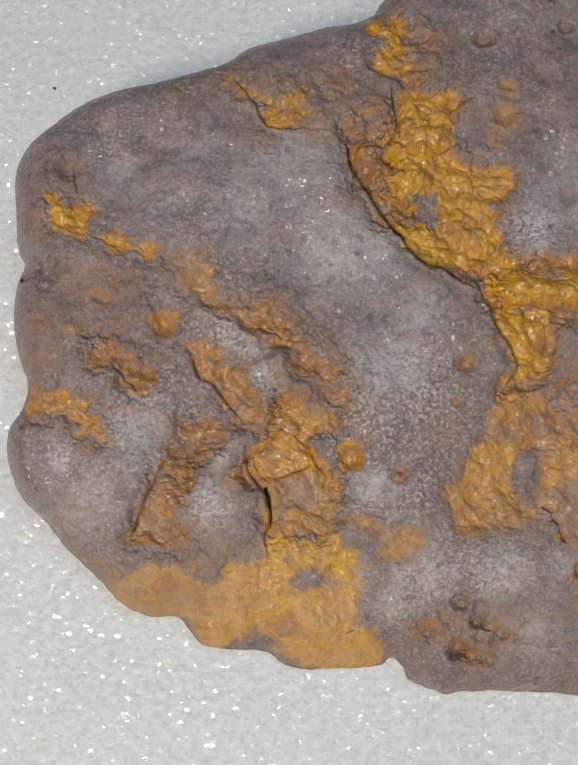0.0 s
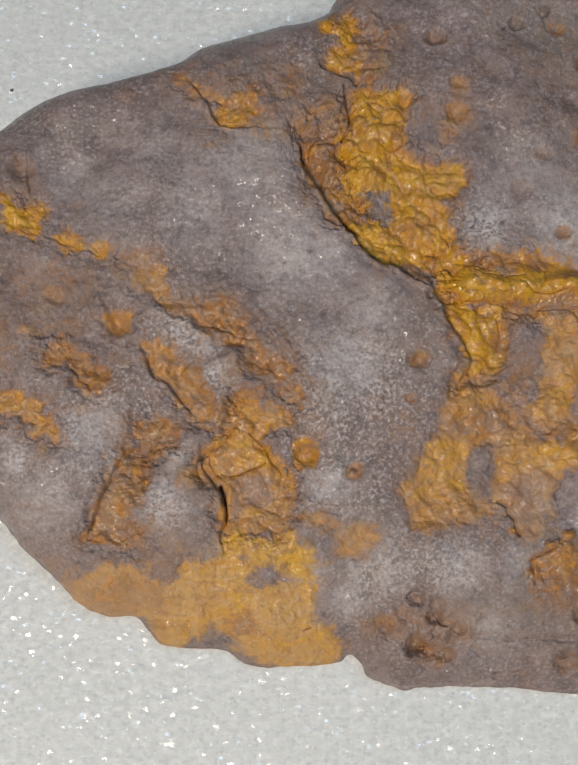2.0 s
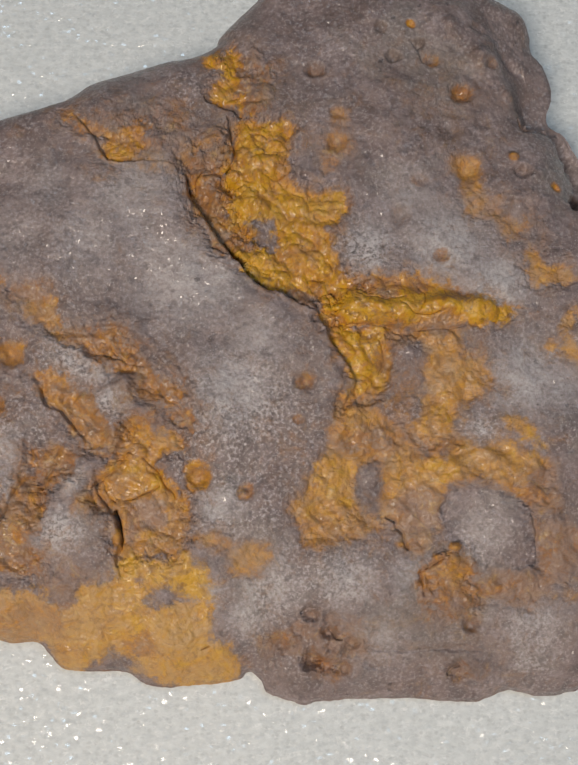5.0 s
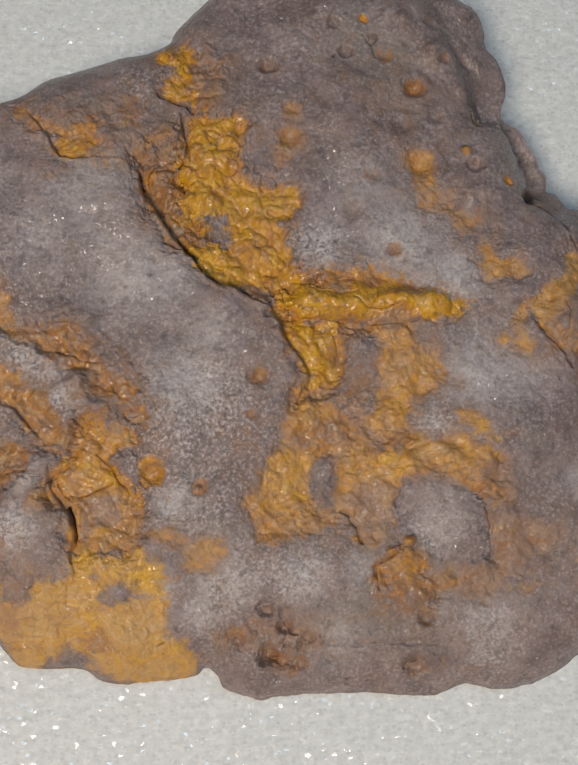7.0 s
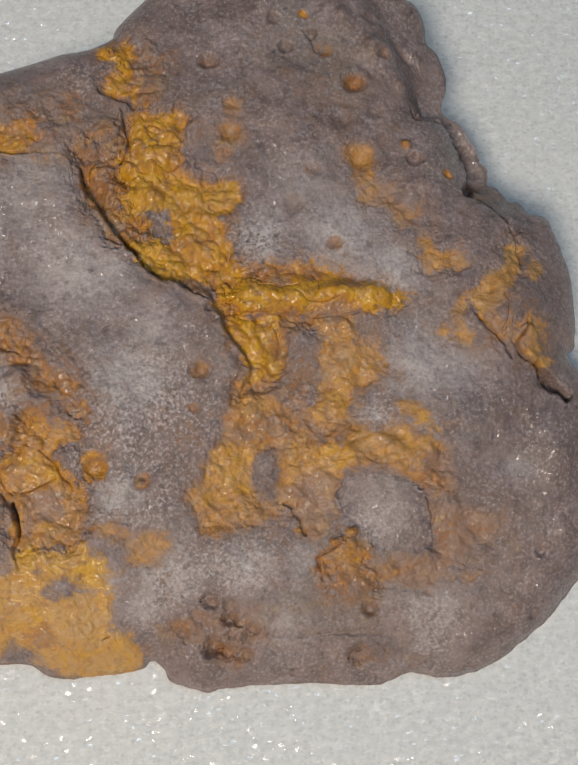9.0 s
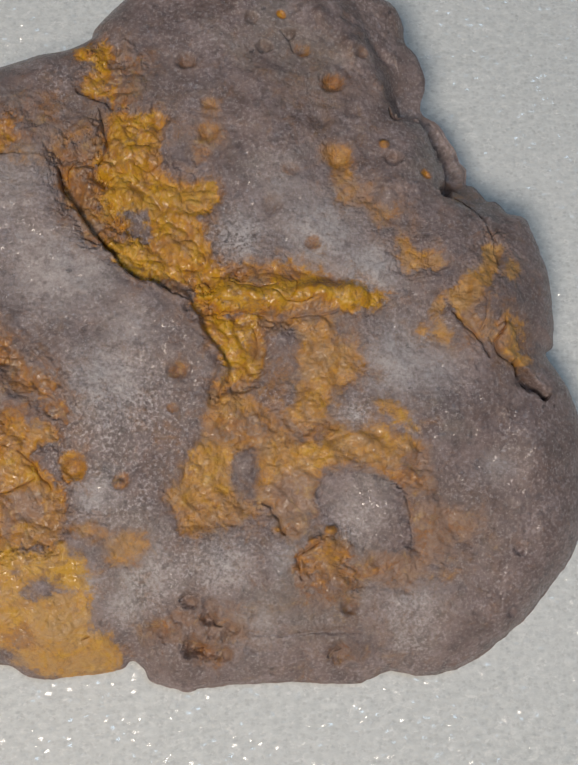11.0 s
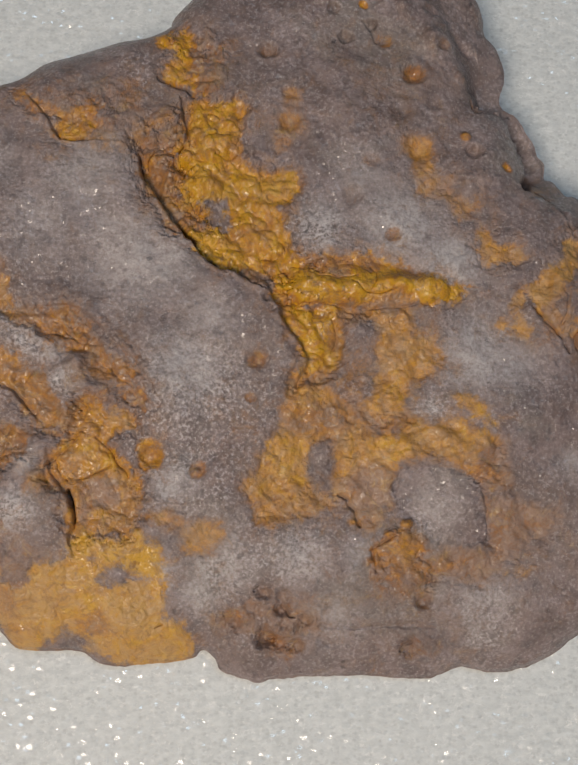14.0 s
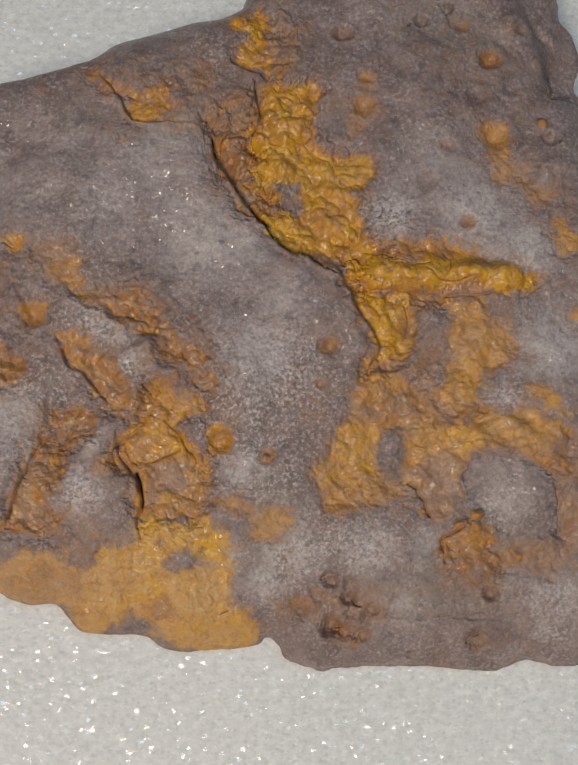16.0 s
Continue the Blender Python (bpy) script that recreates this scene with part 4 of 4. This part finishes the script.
sheened(57.1, 68, 4.9, 0.25)
sheened(76.1, 44, 4.3, 0.35)
# places with coarse pale and dark grains: centre, radius, strength
grained(35.1, 37.5, 11.7, 0.85)
grained(5.9, 36.1, 9.8, 0.8)
grained(13.5, 25.5, 4.3, 1)
grained(14.1, 45.9, 5.5, 0.85)
grained(19.7, 40.8, 3.1, 0.9)
grained(39.4, 17.6, 8.6, 0.6)
grained(13.6, 54.6, 6.8, 0.45)
grained(35.6, 29, 7.4, 0.8)
grained(-4, 30.4, 3.7, 0.7)
grained(-8, 57.2, 9.2, 0.25)
grained(50.7, 60.3, 5.5, 0.95)
grained(38.5, 37.5, 9.2, 0.9)
grained(46.2, 20.8, 9.2, 0.6)
grained(66.4, 25.9, 5.5, 0.6)
grained(65.6, 44.2, 6.2, 0.5)
grained(72.9, 12.6, 8, 0.45)
grained(73.9, 38.3, 6.2, 0.4)
grained(77.5, 50.8, 4.3, 0.5)
grained(56.2, 40.6, 3.7, 0.7)
grained(27.4, 80.9, 6.2, 0.6)
grained(66.5, 38.6, 3.7, 0.8)
grained(45.5, 11.9, 6.8, 0.6)
# faint rusty tinge: centre, radius, strength, tone
tinge(26.8, 77.4, 7.8, 0.42, 0.8)
tinge(-1, 49.3, 9.6, 0.38, 0.8)
tinge(-7.2, 44.2, 5.4, 0.4, 0.75)
tinge(49.2, 12.4, 9, 0.3, 1)
tinge(67.9, 12.1, 9, 0.24, 1)
tinge(14.3, 19.2, 9.0, 0.4, 0.8)
tinge(-9, 59.7, 5.4, 0.35, 0.85)
tinge(56.7, 40.4, 13.2, 0.4, 0.6)
tinge(37, 74.8, 7.8, 0.35, 0.7)
tinge(24.4, 42.3, 9.0, 0.38, 0.75)
tinge(10.7, 33.5, 9.6, 0.3, 0.75)
tinge(61.3, 81.9, 13.8, 0.27, 1)
tinge(82.1, 52.8, 7.2, 0.3, 0.7)
tinge(75.8, 23.4, 8.4, 0.3, 0.9)
tinge(60, 13.5, 11, 0.26, 1)
tinge(47, 13, 8, 0.3, 0.98)
tinge(80, 20, 10, 0.22, 1)
tinge(41.2, 35.1, 6.6, 0.3, 0.85)
tinge(18.9, 76.3, 6.6, 0.35, 0.75)
tinge(67.3, 69, 7.2, 0.28, 0.85)
tinge(-2.4, 22.4, 6.6, 0.2, 0.9)
# broad swells of the body: centre, radius, height
swell(62.5, 19.7, 4.8, 0.8)
swell(36.6, 46.5, 13.8, 1.6)
swell(17.3, 62.4, 15.6, 0.6)
swell(22.6, 75.9, 7.2, 0.8)
swell(84.6, 52.8, 6.6, 2)
swell(63.4, 65.7, 13.8, 0.5)
swell(59.1, 73.6, 14.4, 0.6)
swell(52.9, 19, 10.2, 0.5)
swell(77.1, 31.8, 12.0, 0.9)
swell(12.7, 48.8, 4.2, 0.5)
swell(0.2, 31.2, 9.0, 0.7)
swell(73.2, 87, 5.4, 0.9)
swell(14, 26.7, 6.0, 0.6)
swell(26.5, 25.1, 3.6, -0.3)
swell(84.5, 65.1, 3.6, 0.8)
# rough, crumbly places: centre, radius, height
rough(46.8, 12.0, 5.4, 0.2)
rough(40, 12, 3.6, 0.08)
rough(52.9, 13, 3.6, 0.1)
rough(20.6, 46.8, 5.4, 0.22)
rough(5, 48.4, 6.6, 0.16)
rough(57.9, 36.8, 7.8, 0.12)
rough(22.5, 77.8, 6.6, 0.16)
rough(35.2, 68.1, 3.6, 0.25)
rough(71.8, 68.4, 6.0, 0.1)
rough(13.1, 31.9, 5.4, 0.18)
rough(13.7, 20.3, 4.8, 0.12)
rough(88, 58, 6, 0.12)
rough(86, 64, 3.5, 0.14)
rough(66, 88, 8, 0.08)
rough(90, 24, 7, 0.06)
rough(-6, 55, 9, 0.07)
# ridges and furrows: half width, height, line
ridge(1.5, 1.3, [(47.6, 53.7), (53.2, 53.5), (58.2, 53.5), (61.9, 53.9), (65.7, 53.5), (68.5, 53.3)])
ridge(1.3, -0.65, [(50.7, 57.1), (54.5, 57), (58.9, 57), (62.7, 56.3), (65.1, 54.9)])
ridge(0.5, -0.3, [(47.6, 50.8), (53.2, 51), (58.2, 50.6), (64.6, 51.2)])
ridge(0.8, 0.5, [(15.2, 47.5), (18.3, 45.9), (20.7, 44.5), (22.6, 43)])
ridge(0.7, 0.45, [(15.4, 42.1), (17.3, 40.4), (19.3, 38.6)])
ridge(1, 0.5, [(17.1, 34.9), (16, 32.3), (14.4, 30.8), (12, 29.5)])
ridge(0.8, 0.4, [(58.4, 21.8), (60.9, 23.3), (61.5, 23.5)])
ridge(0.8, 0.7, [(85.2, 50), (86.3, 48.3), (86.6, 46.5), (88.1, 45.4)])
ridge(0.8, -0.7, [(69.2, 91.1), (71.2, 89.4), (73.1, 88.3), (74, 88.4)])
# where the rim hangs lower: centre
DIP = (79.4, 72.8)
# ledges: drop, how far it fades, lip, line (the low side is to the left)
ledge(0.95, 5, 0.4, [(28.5, 72.4), (28.9, 68.1), (30.3, 66.3), (32.5, 62.8), (35.3, 59.6), (37.9, 56.4), (40.3, 55.6), (42.7, 54.4), (45.3, 52.8)])
ledge(0.55, 4, 0.3, [(42.3, 55.2), (44.8, 54.1), (46.2, 51.3), (47.1, 49.2), (48.1, 47.8), (49.5, 46.2), (50.4, 44.2), (49.5, 42.7), (48.8, 41.6), (48.5, 39.6)])
ledge(10.5, 11, 0.0, [(73, 78.9), (75.5, 80), (76.8, 79.9), (77.9, 78.7), (79, 76.4), (79.6, 73.6), (80.2, 70.9), (78.2, 67.5)])
ledge(1.2, 2.2, 0.1, [(81.4, 67.6), (83.6, 65.1), (85.2, 61.8), (85.4, 59.5), (85.7, 57.6)])
ledge(0.8, 3, 0.1, [(92.1, 40.7), (89.9, 42.1), (88.4, 43.5), (87.6, 45), (85.6, 46), (84.5, 47.6), (85.5, 49), (85.9, 51)])
ledge(0.35, 3, 0.1, [(9.8, 33.1), (8.4, 31.3), (7.3, 28.9), (5.8, 25.4), (4.6, 21.9), (4.3, 21)])
ledge(0.45, 3, 0.15, [(9.7, 45.1), (10.8, 43.1), (11.5, 41.5), (13.2, 40.5), (14.8, 38.8), (16.3, 37.1), (17.6, 35.9)])
ledge(0.5, 3, 0.15, [(13.2, 79.2), (16.5, 75.5), (17.6, 73.3), (19.1, 72.3), (22.8, 72.2), (27.7, 72)])
ledge(0.7, 4, 0.2, [(17.8, 33.5), (18.2, 30.4), (19.8, 28.2), (20.8, 27.1), (21.3, 24.8), (21, 21.9), (21.6, 19.6)])
ledge(0.5, 3, 0.1, [(31.3, 38.6), (30.9, 40.9), (28.4, 44.3), (25.9, 46.5), (23.4, 49.1), (20.4, 50.9), (16.8, 50.5), (14.2, 49.8)])


# ---------------------------------------------------------------- the stone
GRID = 960
HEART = np.array([42.0, 52.0])


def laid_out():
    """A square sheet of points, drawn out to the rim of the stone: plan x and y, row by row."""
    line = np.linspace(-1, 1, GRID)
    a, b = np.meshgrid(line, line)
    wide = np.abs(a) > np.abs(b)
    r = np.where(wide, a, b)
    safe = np.where(np.abs(r) < 1e-9, 1e-9, r)
    turn = np.where(wide, math.pi / 4 * b / np.where(wide, safe, 1), math.pi / 2 - math.pi / 4 * a / np.where(wide, 1, safe))
    turn = np.where(r < 0, turn + math.pi, turn)
    r = np.abs(r)
    rim, fine_rim = spline(RIM_WEST + RIM_EAST + RIM_NORTH, True, 5), spline(RIM_WEST + RIM_EAST + RIM_NORTH, True, 24)
    off = fine_rim - HEART
    angle = np.unwrap(np.arctan2(off[:, 1], off[:, 0]))
    reach = np.hypot(off[:, 0], off[:, 1]) + 0.17 * layered(fine_rim[:, 0], fine_rim[:, 1], 2.6, 303, 3, 0.55)
    order = np.argsort(angle)
    far = np.interp(turn, angle[order], reach[order], period=2 * math.pi)
    r = 1 - (1 - r) ** 1.35
    x, y = HEART[0] + r * far * np.cos(turn), HEART[1] + r * far * np.sin(turn)
    return x.ravel(), y.ravel(), smooth(0, 0.012, 1 - r).ravel(), rim


def edge_height(x, y):
    """How high the stone's widest line runs above the foam."""
    share = 0.40 + 0.20 * np.clip((y - 35) / 30, 0, 1)
    dip = 4.5 * np.exp(-((x - DIP[0]) ** 2 + (y - DIP[1]) ** 2) / 26.0)
    return np.maximum(share * 18.3 * (1 - np.exp(-np.maximum(y, 0) / 29)) - dip, 1.0)


def softened(field, reach):
    """Three running means along both ways of the sheet."""
    for _ in range(3):
        for axis in (0, 1):
            pad = [(reach + 1, reach) if k == axis else (0, 0) for k in (0, 1)]
            run = np.cumsum(np.pad(field, pad, mode="edge"), axis=axis)
            count = field.shape[axis]
            hi = np.take(run, np.arange(count) + 2 * reach + 1, axis=axis)
            lo = np.take(run, np.arange(count), axis=axis)
            field = (hi - lo) / (2 * reach + 1)
    return field


def shaped():
    x, y, edge, rim = laid_out()
    top = 18.3 * (1 - np.exp(-np.maximum(y, 0) / 29))
    for cx, cy, size, height in SWELLS:
        top += height * np.exp(-((x - cx) ** 2 + (y - cy) ** 2) / (0.5 * size * size))
    top += 1.0 * layered(x, y, 15, 3, 2) + 0.35 * layered(x, y, 7, 9, 2, 0.45)
    # ledges: one side stands, the other drops away
    step, nearest = np.zeros_like(x), np.full_like(x, 9.0)
    for drop, fade, lip, points in LEDGES:
        line = spline(points, False)
        pick = near_box(x, y, line, 16)
        gap, along, side = to_line(x[pick], y[pick], line, False)
        ends = smooth(0.0, 0.15, along) * smooth(1.0, 0.75, along)
        step[pick] -= drop * smooth(-0.10, 0.16, np.where(side > 0, -gap, gap)) * np.exp(-gap / fade) * ends
        step[pick] += lip * np.exp(-gap / 2.2) * (side > 0) * ends * smooth(0, 0.3, gap)
        nearest[pick] = np.minimum(nearest[pick], np.where(ends > 0.02, gap, 9.0))
    soft = softened(step.reshape(GRID, GRID), 9).ravel()
    top += step + (soft - step) * smooth(0.35, 1.2, nearest)
    crumble = 0.3 + 0.8 * layered(x, y, 2.0, 161, 3, 0.5)
    for cx, cy, size, height in ROUGHS:
        top += 3.0 * height * (crumble - 0.3) * np.exp(-((x - cx) ** 2 + (y - cy) ** 2) / (0.6 * size * size))
    ochre, tone, pale, dusty, grain_at = np.zeros_like(x), np.full_like(x, 0.8), np.zeros_like(x), np.zeros_like(x), np.full_like(x, 0.22)
    for cx, cy, size, strength, hue in TINGES:
        share = 1.25 * strength * np.exp(-((x - cx) ** 2 + (y - cy) ** 2) / (0.7 * size * size))
        tone += (hue - tone) * smooth(0, 0.3, share)
        ochre = np.maximum(ochre, share)
    fray = 0.75 * layered(x, y, 2.6, 31, 5, 0.72)
    knobs = layered(x + 0.4 * y, y, 3.1, 47, 4, 0.42)
    bend = 1.3 * layered(x, y, 5, 5, 2)
    folds = 0.0
    for size, seed, gain in ((3.4, 77, 0.5), (1.7, 79, 0.26), (0.8, 80, 0.09)):
        folds = folds + gain * (2.4 * np.abs(ripple(x + bend, 1.5 * (y + 0.5 * bend), size, seed)) - 0.7)
    masks = []
    for name, label, hue, dust, amount, sink, thick, lump, outline in COATS:
        line = spline(outline, True)
        pick = near_box(x, y, line, 5.5)
        px, py = x[pick], y[pick]
        gap = to_line(px, py, line, True)[0]
        deep = np.where(inside(px, py, line), gap, -gap) + fray[pick] + 0.25
        film = name.endswith("film")
        mask = smooth(-2.0, 1.8, deep) if film else smooth(-1.1, 0.9, deep)
        top[pick] -= 2.0 * sink * smooth(-1.6, 1.2, deep)
        top[pick] += 4.6 * lump * smooth(-0.6, 0.8, deep) * (0.8 * knobs[pick] + 0.28 * folds[pick])
        halo = 0.30 * amount * smooth(-4.5, -0.5, deep)
        share = np.maximum(mask * amount, halo)
        tone[pick] += (hue + 0.5 * (1 - mask) - tone[pick]) * smooth(0.0, 0.5, mask)
        dusty[pick] += (dust - dusty[pick]) * smooth(0.0, 0.5, mask)
        ochre[pick] = np.maximum(ochre[pick], share)
        masks.append((pick, mask))
    for hue, dust, much, soft, outline in TINTS:
        line = spline(outline, True)
        pick = near_box(x, y, line, 3.5)
        gap = to_line(x[pick], y[pick], line, True)[0]
        mask = much * smooth(-soft, soft, np.where(inside(x[pick], y[pick], line), gap, -gap) + fray[pick])
        tone[pick] += (hue - tone[pick]) * mask
        dusty[pick] += (dust - dusty[pick]) * mask
    for half, height, points in RIDGES:
        line = spline(points, False)
        pick = near_box(x, y, line, 4 * half)
        gap, along, _ = to_line(x[pick], y[pick], line, False)
        lumpy = (1 + 0.8 * ripple(x[pick], y[pick], 3.0, 171)) * smooth(0, 0.12, along) * smooth(1, 0.85, along)
        top[pick] += height * lumpy * np.exp(-((gap / half) ** 2))
    for much, proud, outline in BARES:
        line = spline(outline, True)
        pick = near_box(x, y, line, 2.0)
        gap = to_line(x[pick], y[pick], line, True)[0]
        mask = smooth(-0.5, 0.7, np.where(inside(x[pick], y[pick], line), gap, -gap) + fray[pick])
        ochre[pick] *= 1 - much * mask
        top[pick] += proud * mask
    for cx, cy, size, height, rust, hue in DIMPLES:
        pick = np.nonzero((np.abs(x - cx) < 3 * size) & (np.abs(y - cy) < 3 * size))[0]
        far = np.hypot(x[pick] - cx, (y[pick] - cy) * 1.15) / size + 0.26 * fray[pick] / max(size, 0.8) ** 0.5
        far = np.abs(far)
        shape = np.exp(-((far / 0.75) ** 2.6)) if height < 0 else np.exp(-((far / 0.8) ** 2))
        top[pick] += 2.1 * height * shape
        if height < 0:
            top[pick] -= 0.22 * height * np.exp(-(((far - 1.15) / 0.3) ** 2))
        mask = smooth(1.25, 0.6, far)
        tone[pick] += (hue - tone[pick]) * mask
        ochre[pick] = np.maximum(ochre[pick], rust * mask)
    wander = 0.22 * ripple(x, y, 1.3, 61)
    for half, deep, points in CRACKS:
        line = spline(points, False)
        pick = near_box(x, y, line, 1.5)
        gap, along, _ = to_line(x[pick] + wander[pick], y[pick] + wander[pick], line, False)
        width = half * (0.35 + 0.65 * np.sqrt(np.clip(4 * along * (1 - along), 0, 1))) * (0.8 + 0.5 * knobs[pick])
        top[pick] -= deep * np.exp(-((gap / np.maximum(width, 0.08)) ** 2)) * smooth(0, 0.05, along) * smooth(1, 0.95, along)
    for cx, cy, size, strength in PALES:
        pale = np.maximum(pale, strength * np.exp(-((x - cx) ** 2 + (y - cy) ** 2) / (0.6 * size * size)))
    for cx, cy, size, strength in GRAINS:
        grain_at = np.maximum(grain_at, strength * np.exp(-((x - cx) ** 2 + (y - cy) ** 2) / (0.7 * size * size)))
    # rounding over to the rim
    d = to_line(x, y, rim, True)[0] * edge
    round_over = 6.0 + 2.0 * ripple(x, y, 14, 23) + 9.0 * smooth(88, 118, x + 0.5 * y)
    s = np.clip(d / round_over, 0, 1)
    arch = np.clip(1 - (1 - s) ** 2.2, 0, 1) ** 0.62
    base = edge_height(x, y)
    z = base + np.maximum(top - base, 0.6) * arch
    grain = 0.09 * layered(x, y, 2.4, 83, 3) + (0.015 + 0.04 * smooth(-0.2, 0.4, ripple(x, y, 11, 95))) * layered(x, y, 0.65, 91, 2)
    z += grain * smooth(0, 0.6, d)
    return x, y, z, ochre, tone, pale, dusty, grain_at, masks


def sheet_mesh(name, co, quads, stain, mat, grains=None):
    mesh = bpy.data.meshes.new(name)
    mesh.vertices.add(len(co))
    mesh.vertices.foreach_set("co", np.ascontiguousarray(co, np.float32).ravel())
    mesh.loops.add(quads.size)
    mesh.loops.foreach_set("vertex_index", np.ascontiguousarray(quads, np.int32).ravel())
    mesh.polygons.add(len(quads))
    mesh.polygons.foreach_set("loop_start", np.arange(0, quads.size, 4, dtype=np.int32))
    mesh.update(calc_edges=True)
    if stain is not None:
        layer = mesh.color_attributes.new("stain", "FLOAT_COLOR", "POINT")
        layer.data.foreach_set("color", np.ascontiguousarray(stain, np.float32).ravel())
    if grains is not None:
        layer = mesh.attributes.new("grains", "FLOAT", "POINT")
        layer.data.foreach_set("value", np.ascontiguousarray(grains, np.float32))
    mesh.shade_smooth()
    mesh.materials.append(mat)
    return mesh


def grid_quads(rows, columns):
    k = np.arange(rows * columns).reshape(rows, columns)
    return np.stack([k[:-1, :-1], k[:-1, 1:], k[1:, 1:], k[1:, :-1]], -1).reshape(-1, 4)


def ironstone_lump():
    x, y, z, ochre, tone, pale, dusty, grain_at, masks = shaped()
    stain = np.stack([ochre, np.clip(tone, 0, 1), pale, dusty], -1)
    quads = grid_quads(GRID, GRID)
    co = np.stack([x, y, z], -1)
    # the underside: rings drawn in from the rim down to the foam
    k = np.arange(GRID * GRID).reshape(GRID, GRID)
    ring = np.concatenate([k[0, :-1], k[:-1, -1], k[-1, :0:-1], k[:0:-1, 0]])
    rows, last, points, more = [ring], ring, [co], []
    start = len(co)
    flat = co[ring]
    for inset, drop in ((0.5, 0.45), (1.6, 0.78), (3.4, 0.95), (7.0, 1.0), (20.0, 1.0), (34.0, 1.0)):
        away = HEART - flat[:, :2]
        reach = np.hypot(away[:, 0], away[:, 1])[:, None]
        down = np.concatenate([flat[:, :2] + away / reach * np.minimum(inset, 0.9 * reach), (flat[:, 2] * (1 - drop) - 0.25 * drop)[:, None]], 1)
        ids = start + np.arange(len(ring))
        start += len(ring)
        points.append(down)
        more.append(np.stack([last, ids, np.roll(ids, -1), np.roll(last, -1)], -1))
        last = ids
    whole = np.concatenate(points)
    under = np.tile((0.0, 0.8, 0.0, 0.0), (len(whole) - len(co), 1))
    rock = new("ironstone_rock")
    tagged(rock, "purple-grey weathered ironstone lump crusted with yellow ochre, lying on foam", "rock")
    body = new("stone_body", sheet_mesh("stone_body", whole / 1000, np.concatenate([quads] + more), np.concatenate([stain, under]), STONE, np.concatenate([grain_at, np.zeros(len(under))])))
    body.parent = rock
    # the coats, each a skin that thins out and dives under the stone at its edge
    grid = co.reshape(GRID, GRID, 3)
    across, up = np.gradient(grid, axis=1), np.gradient(grid, axis=0)
    normal = np.cross(across, up).reshape(-1, 3)
    normal /= np.linalg.norm(normal, axis=1)[:, None] + 1e-12
    normal *= np.sign(normal[:, 2:3] + 1e-9)
    grit = 0.5 + 0.5 * layered(x, y, 0.9, 137, 2)
    for (name, label, hue, dust, amount, sink, thick, lump, outline), (pick, mask) in zip(COATS, masks):
        level = np.zeros(len(co))
        level[pick] = mask * ochre[pick] / max(amount, 0.01)
        keep = level > 0.05
        faces = quads[keep[quads].all(1)]
        if not len(faces):
            continue
        used, faces = np.unique(faces, return_inverse=True)
        faces = faces.reshape(-1, 4)
        lift = thick * (level[used] - 0.45) * (0.6 + 0.8 * grit[used]) - 0.02
        skin = co[used] + normal[used] * lift[:, None]
        ob = new(name, sheet_mesh(name, skin / 1000, faces, stain[used], STONE, grain_at[used]))
        ob.parent = rock
        tagged(ob, label)
    return rock


def foam_sheet():
    """The foam: a fine pebbled skin where it is seen, on a slab that runs on."""
    n = 480
    u, v = np.meshgrid(np.linspace(-55, 145, n), np.linspace(-60, 160, n))
    x, y = u.ravel(), v.ravel()
    edge = smooth(0, 6, np.minimum.reduce([x + 55, 145 - x, y + 60, 160 - y]))
    z = edge * (0.022 * layered(x, y * 1.7, 2.6, 201, 3, 0.6) + 0.12 * ripple(x, y, 20, 211)) - 0.05
    co = np.stack([x, y, z], -1)
    quads = grid_quads(n, n)
    k = np.arange(n * n).reshape(n, n)
    ring = np.concatenate([k[0, :-1], k[:-1, -1], k[-1, :0:-1], k[:0:-1, 0]])
    points, more, last, start = [co], [], ring, len(co)
    for grow, level in ((2.6, -0.05), (2.62, -0.6), (2.62, -4.0), (0.2, -4.0)):
        out = co[ring].copy()
        out[:, :2] = (out[:, :2] - (45, 50)) * grow + (45, 50)
        out[:, 2] = level
        ids = start + np.arange(len(ring))
        start += len(ring)
        points.append(out)
        more.append(np.stack([last, ids, np.roll(ids, -1), np.roll(last, -1)], -1))
        last = ids
    ob = new("foam_sheet", sheet_mesh("foam_sheet", np.concatenate(points) / 1000, np.concatenate([quads] + more), None, FOAM))
    return tagged(ob, "white pebbled packing foam sheet lying flat under the rock", "foam sheet")


ironstone_lump()
foam_sheet()


def dirt_speck(x, y):
    """A crumb of rust, under half a millimetre across."""
    bm = bmesh.new()
    bmesh.ops.create_icosphere(bm, subdivisions=2, radius=0.00024)
    for v in bm.verts:
        v.co *= 1 + 0.3 * math.sin(9000 * v.co.x + 3) * math.cos(7000 * v.co.y)
        v.co.z = v.co.z * 0.6 + 0.00012
    mesh = bpy.data.meshes.new("dirt_speck")
    bm.to_mesh(mesh)
    bm.free()
    mesh.materials.append(CRUMB)
    ob = new("dirt_speck", mesh)
    ob.location = (x, y, 0)
    return tagged(ob, "tiny dark crumb of dirt on the white foam", "dirt")


dirt_speck(-0.0132, 0.0847)
